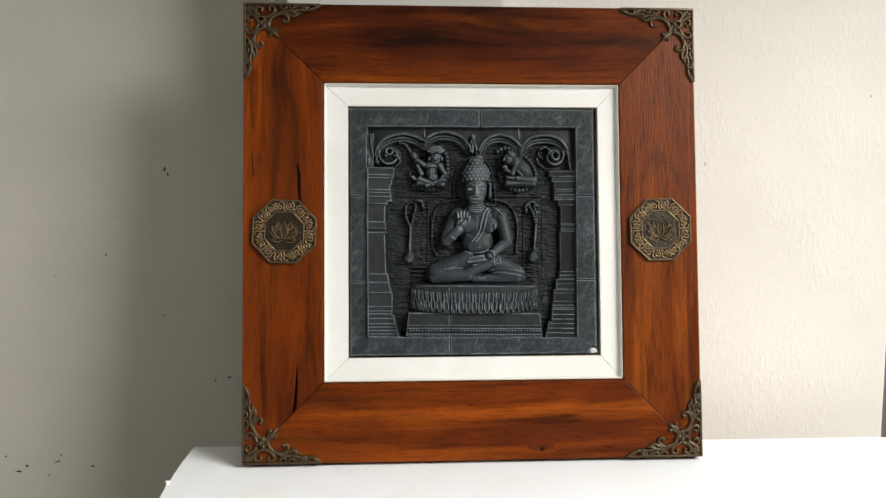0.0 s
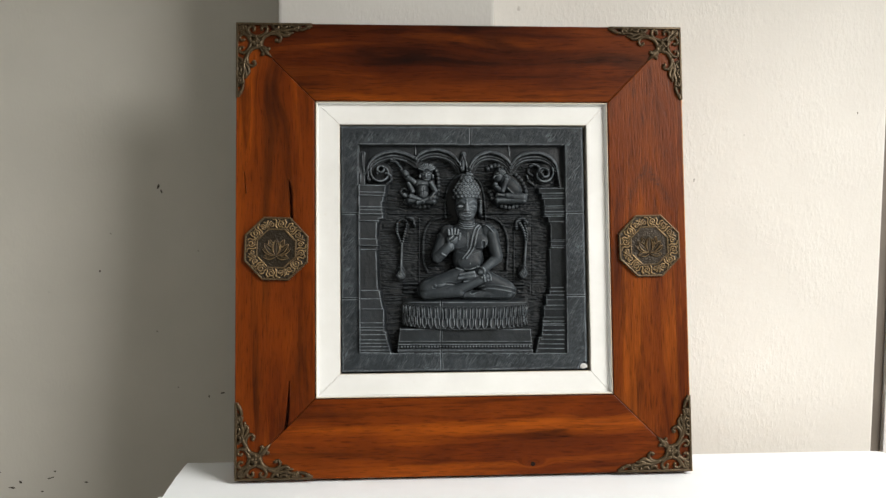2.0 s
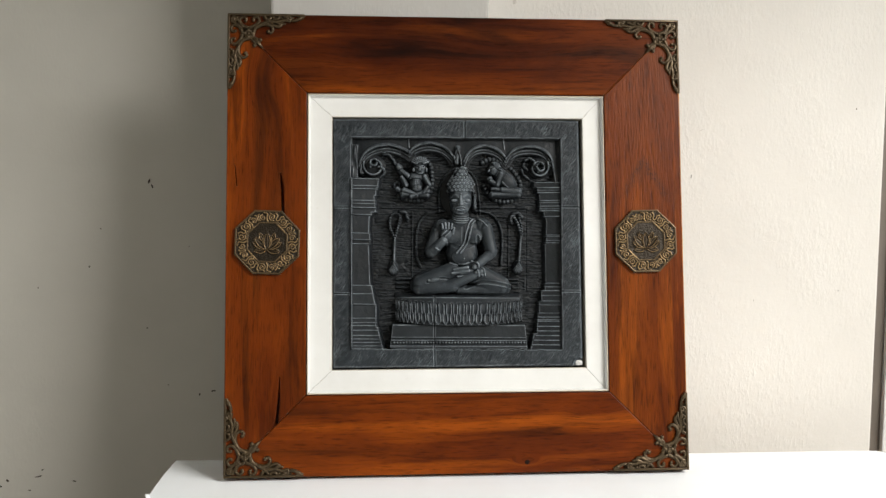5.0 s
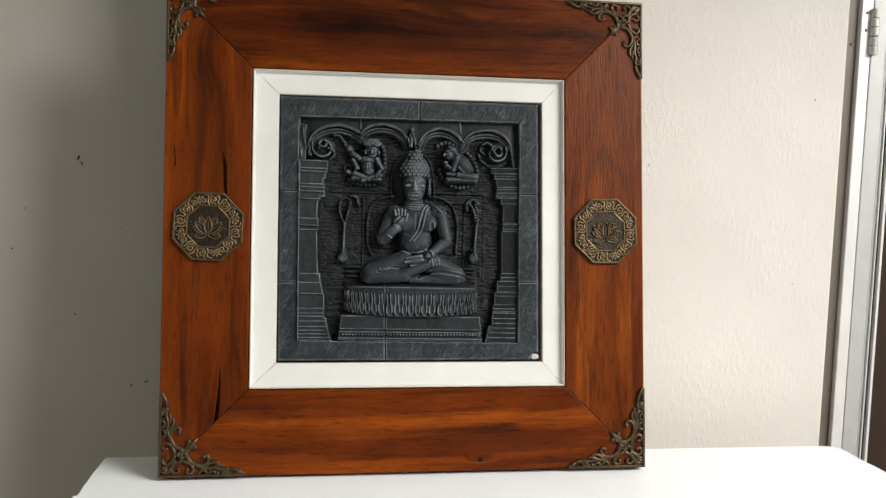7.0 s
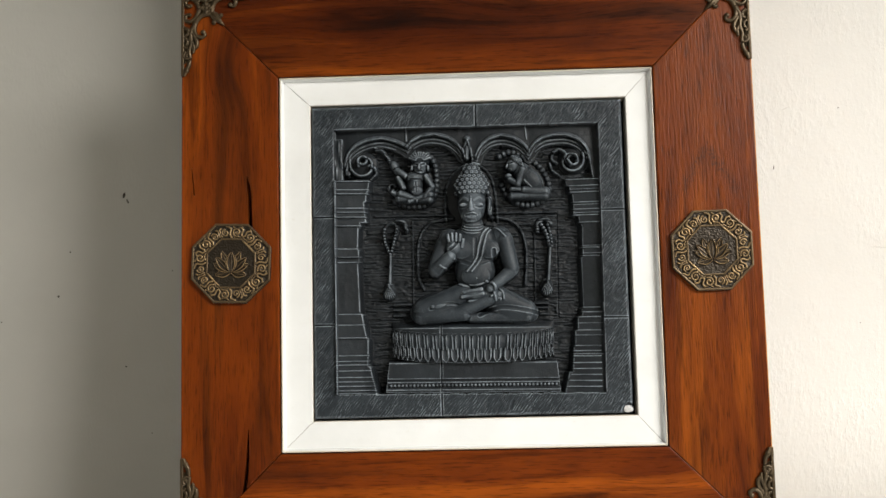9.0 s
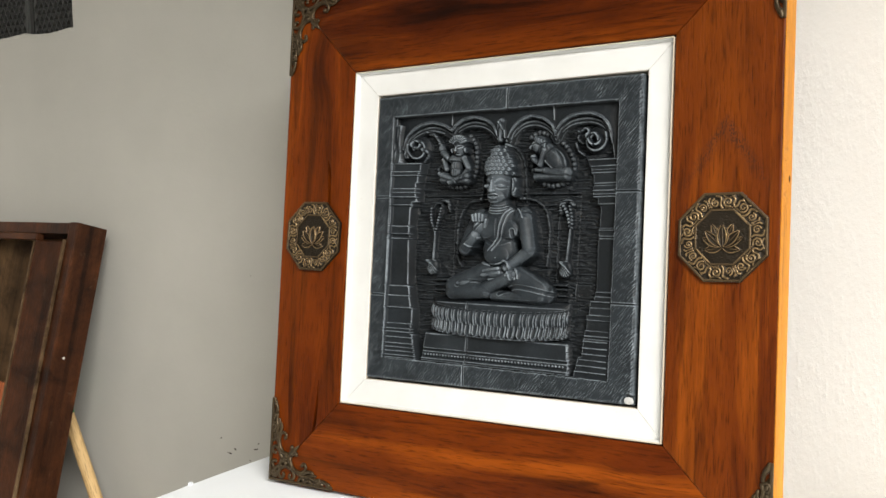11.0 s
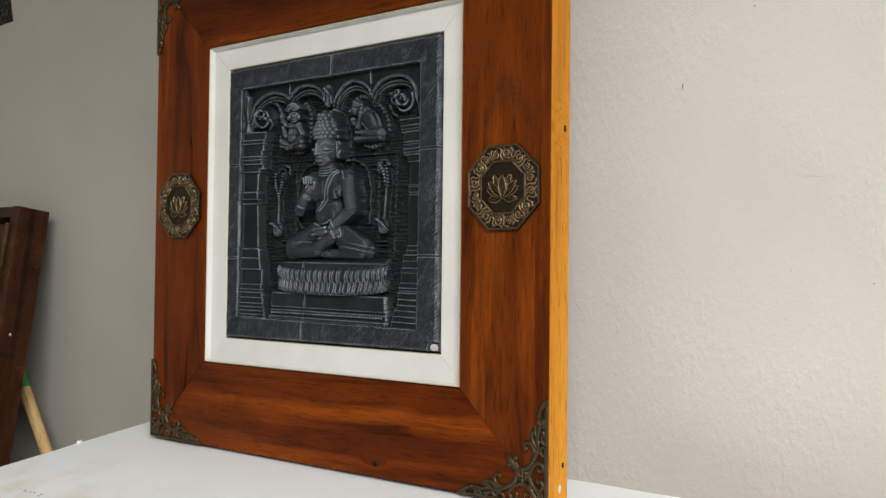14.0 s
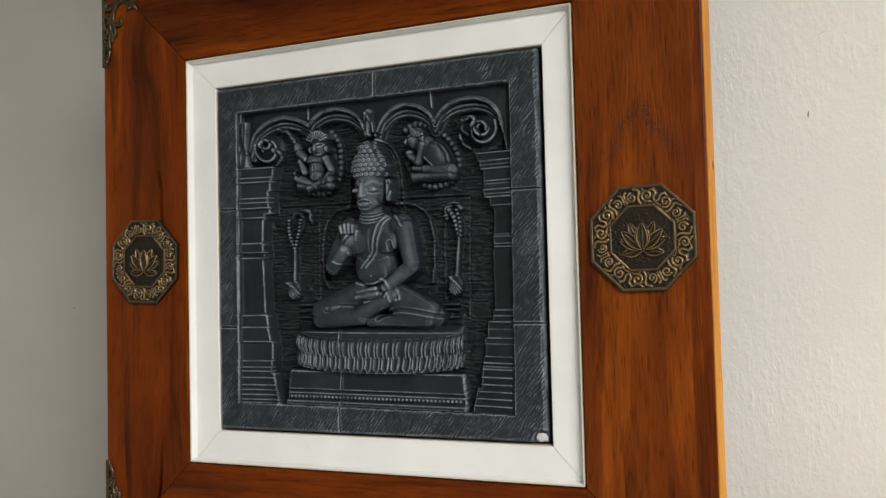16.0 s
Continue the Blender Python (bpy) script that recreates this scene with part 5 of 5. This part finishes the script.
def plank(name, m, w, t, length, material, label, category="plank", cut=0.0):
    """A sawn piece of wood, its lower end at the pose m, with one end cut at a slant."""
    bm = bevelled(prism([(-w / 2, 0), (w / 2, 0), (w / 2, length - cut), (-w / 2, length)], -t, 0), 0.0012)
    ob = part(name, bm, material)
    ob.matrix_world = m
    return tagged(ob, label, category, group="loose planks in the crate")


IN = crate.matrix_world
plank("plank", IN @ pose(-0.398, -0.013, 0.0225, 0, 0.8, 0), 0.058, 0.026, 0.992, M_PALEWOOD, "pale sawn pine batten standing in the crate")
plank("plank", IN @ pose(-0.64, -0.013, 0.0225, 0, 1.5, 0), 0.060, 0.020, 0.96, M_PALEWOOD, "pale sawn pine batten with a slanting end standing in the crate", cut=0.05)
plank("plank", IN @ pose(-0.215, -0.013, 0.0225, 0, -1, 0), 0.150, 0.018, 0.748, M_ORANGEWOOD, "orange-red sawn board standing in the crate", cut=0.004)
plank("plank", IN @ pose(-0.295, -0.034, 0.0225, 0, 4, 0), 0.086, 0.020, 0.700, M_ORANGEWOOD, "orange-brown sawn board standing in the crate", cut=0.006)
plank("plank", IN @ pose(-0.198, -0.034, 0.0225, 0, 3, 0), 0.056, 0.020, 0.668, M_ORANGEWOOD, "orange-brown narrow board standing in the crate", cut=-0.05)
plank("plank", IN @ pose(-0.475, -0.034, 0.0225, 0, 2, 0), 0.060, 0.022, 0.76, M_DARKRED, "dark red offcut standing in the crate", cut=0.02)
plank("plank", IN @ pose(-0.540, -0.056, 0.0225, 0, 2, 0), 0.050, 0.020, 0.67, M_ORANGEWOOD, "orange-brown offcut with a slanting end standing in the crate", cut=0.04)

# ---- broom handle ----
handle = empty("broom_handle", look((-0.605, 0.196, 0.011), (-1.012, 0.206, 0.812)) @ pose(0, 0, 0, 180), "pale wooden broom handle with a green end leaning behind the crate", "broom handle")


def rod(r0, r1, z0, z1, sides=16):
    bm = bmesh.new()
    bmesh.ops.create_cone(bm, cap_ends=True, segments=sides, radius1=r0, radius2=r1, depth=z1 - z0)
    for w in bm.verts:
        w.co.z += (z0 + z1) / 2
    return bevelled(bm, 0.001, 1)


part("stick", rod(0.0105, 0.0105, 0.0, 0.762), M_PALESTICK, handle, smooth=False)
part("end_cap", rod(0.0115, 0.011, 0.762, 0.87), M_GREEN, handle, "green painted end")

# ---- glass block window ----
window = tagged(new("window_1"), "window of dark patterned glass blocks set in the plaster", "window", kind="structure")
window.matrix_world = WALL_L


def glass_block_mesh(w, h):
    bm = box(-w / 2, w / 2, -0.012, 0.06, -h / 2, h / 2)
    front = [f for f in bm.faces if f.normal.y < -0.9]
    bmesh.ops.inset_region(bm, faces=front, thickness=0.007, depth=0.0)
    bmesh.ops.translate(bm, verts=list({q for f in front for q in f.verts}), vec=(0, 0.003, 0))
    # raised diamonds pressed into the face
    nx, nz = 11, 12
    for i in range(nx):
        for j in range(nz):
            cx = (i + 0.5 + 0.5 * (j % 2) - nx / 2 - 0.25) * (w - 0.022) / nx
            cz = (j + 0.5 - nz / 2) * (h - 0.020) / nz
            a, b = (w - 0.022) / nx * 0.48, (h - 0.020) / nz * 0.92
            ring = [bm.verts.new((cx + p, -0.0088, cz + q)) for p, q in ((-a, 0), (0, -b), (a, 0), (0, b))]
            tip = bm.verts.new((cx, -0.0128, cz))
            for k in range(4):
                bm.faces.new((ring[k], ring[(k + 1) % 4], tip))
    me = bpy.data.meshes.new("glass_block")
    bmesh.ops.recalc_face_normals(bm, faces=bm.faces)
    bm.to_mesh(me)
    bm.free()
    me.materials.append(M_GLASS)
    return me


BW, BH = 0.168, 0.168
gb = glass_block_mesh(BW - 0.007, BH - 0.006)
for i in range(5):
    for j in range(3):
        o = new("glass_block", gb)
        o.parent = window
        o.matrix_local = pose(HOLE_R + 0.032 - BW * (i + 0.5), 0.030, HOLE_B - 0.014 + BH * (j + 0.5))
bm = bmesh.new()
for i in range(0, 6):
    x = HOLE_R + 0.032 - BW * i
    if i:
        box(x - 0.0032, x + 0.0032, 0.0145, 0.07, HOLE_B - 0.01, HOLE_B + 3 * BH, 0, bm)
for j in range(1, 3):
    z = HOLE_B - 0.014 + BH * j
    box(HOLE_R - 5 * BW, HOLE_R + 0.03, 0.0165, 0.07, z - 0.0028, z + 0.0028, 0, bm)
part("mortar_joint", bm, M_MORTAR, window)

# ---- aluminium door at the end of the cream wall ----
door = tagged(new("door_1"), "closed aluminium door with a dark brown panel beside the cream wall", "door", kind="structure")
part("jamb", box(0.6115, 0.6275, 0.196, 0.30, 0, 2.1, 0.001), M_TAUPE, door, "taupe aluminium jamb")
part("frame", bevelled(prism([(0.628, 0), (0.6445, 0), (0.6445, 2.1), (0.628, 2.1)], 0.188, 0.26), 0.0015), M_ALU, door)
part("stile", box(0.6468, 0.669, 0.190, 0.225, 0.01, 2.08, 0.0012), M_ALU_SHADED, door)
part("bead", box(0.6692, 0.672, 0.197, 0.222, 0.01, 2.08, 0.0006), M_BLACK, door)
part("bead", box(0.6722, 0.676, 0.195, 0.222, 0.01, 2.08, 0.0006), M_ALU_SHADED, door)
part("bead", box(0.6762, 0.678, 0.192, 0.222, 0.01, 2.08, 0.0005), M_ALU, door)
part("bead", box(0.6782, 0.684, 0.198, 0.222, 0.01, 2.08, 0.0006), M_BLACK, door)
part("bead", box(0.6842, 0.688, 0.192, 0.222, 0.01, 2.08, 0.0006), M_ALU, door)
part("panel", box(0.6882, 1.32, 0.203, 0.217, 0.01, 2.08), M_BROWNMESH, door, "dark brown mesh panel")
part("stile", box(1.3202, 1.36, 0.190, 0.225, 0.01, 2.08, 0.0012), M_ALU, door)
hinge = bmesh.new()
for k in range(5):
    bmesh.ops.create_cone(hinge, cap_ends=True, segments=14, radius1=0.0058, radius2=0.0058, depth=0.0115, matrix=Matrix.Translation((0.6457, 0.1845, 1.283 + k * 0.0128)))
part("hinge", hinge, M_STEEL, door, "steel knuckle hinge", smooth=False)
screw = bmesh.new()
for x, z in ((0.636, 1.311), (0.636, 1.335), (0.620, 1.292)):
    bmesh.ops.create_cone(screw, cap_ends=True, segments=12, radius1=0.0026, radius2=0.0016, depth=0.002, matrix=pose(x, 0.1872 if x > 0.63 else 0.195, z, 90))
part("screw", screw, M_TAUPE, door)

# ---- chips and marks in the plaster ----
def mark(parent, x, z, w, h, turn, y, material):
    bm = bmesh.new()
    n = 9
    rim = []
    for i in range(n):
        a = 2 * math.pi * i / n
        k = random.uniform(0.6, 1.15)
        rim.append(bm.verts.new((w * k * math.cos(a), 0, h * k * math.sin(a))))
    mid = bm.verts.new((0, -0.0006, 0))
    for i in range(n):
        bm.faces.new((rim[i], rim[(i + 1) % n], mid))
    ob = part("chip", bm, material, parent)
    ob.matrix_local = pose(x, y, z, 0, turn, 0)


for x, z, w, h, turn in ((-0.457, 1.100, 0.0016, 0.004, 15), (-0.453, 1.093, 0.0012, 0.004, -20), (-0.541, 0.975, 0.0013, 0.0015, 0), (-0.525, 1.03, 0.001, 0.0012, 0), (-0.46, 0.885, 0.0012, 0.0012, 0), (-0.612, 0.944, 0.001, 0.001, 0), (-0.40, 1.005, 0.0008, 0.0008, 0),
                         (-0.682, 0.632, 0.006, 0.0015, 10), (-0.67, 0.640, 0.002, 0.003, -30), (-0.628, 0.645, 0.005, 0.0012, -15), (-0.622, 0.655, 0.002, 0.001, 0), (-0.578, 0.637, 0.003, 0.001, 5), (-0.70, 0.655, 0.003, 0.001, -20), (-0.640, 0.625, 0.002, 0.001, 0), (-0.365, 0.79, 0.004, 0.0012, -10), (-0.385, 0.785, 0.0015, 0.0025, 15), (-0.43, 0.80, 0.001, 0.001, 0)):
    mark(wall_left, x + (0.473 if z > 0.7 else 0.487), z - (0.007 if z > 0.7 else -0.015), w, h, turn, -0.0003, M_DIRT)
for x, z, w, h, turn in ((0.334, 1.113, 0.0007, 0.0030, 5), (0.568, 1.212, 0.0009, 0.002, 0), (0.404, 1.178, 0.0010, 0.0008, 0), (0.50, 0.93, 0.0008, 0.0008, 0), (0.43, 0.94, 0.0006, 0.0008, 0), (0.553, 0.955, 0.0009, 0.0009, 0)):
    mark(wall_back, x, z, w, h, turn, RIGHT_Y - 0.0003, M_FAINT)
for x, z, w, h, turn in ((0.346, 1.178, 0.004, 0.0005, -25), (0.45, 1.024, 0.016, 0.0003, 6), (0.08, 1.345, 0.003, 0.004, 20)):
    mark(wall_back, x, z, w, h, turn, RIGHT_Y - 0.0003, M_SCRATCH)

# ---- blue box under the table ----
tub = empty("plastic_tub", pose(-0.262, -0.15, 0.4062), "dark blue plastic tub on a shelf under the table", "tub")
bm = bmesh.new()
prof = [(0.0, 0.0), (0.060, 0.0), (0.068, 0.294), (0.074, 0.294), (0.074, 0.302), (0.064, 0.302), (0.057, 0.006), (0.0, 0.006)]
rings = []
for r, z in prof:
    rings.append([bm.verts.new((r * math.cos(2 * math.pi * k / 28), r * math.sin(2 * math.pi * k / 28), z)) for k in range(28)] if r else [bm.verts.new((0, 0, z))])
for a, b in zip(rings, rings[1:]):
    for k in range(28):
        q = [a[k % len(a)], a[(k + 1) % len(a)], b[(k + 1) % len(b)], b[k % len(b)]]
        u = list(dict.fromkeys(q))
        bm.faces.new(u)
part("body", bm, M_BLUE, tub, smooth=False)
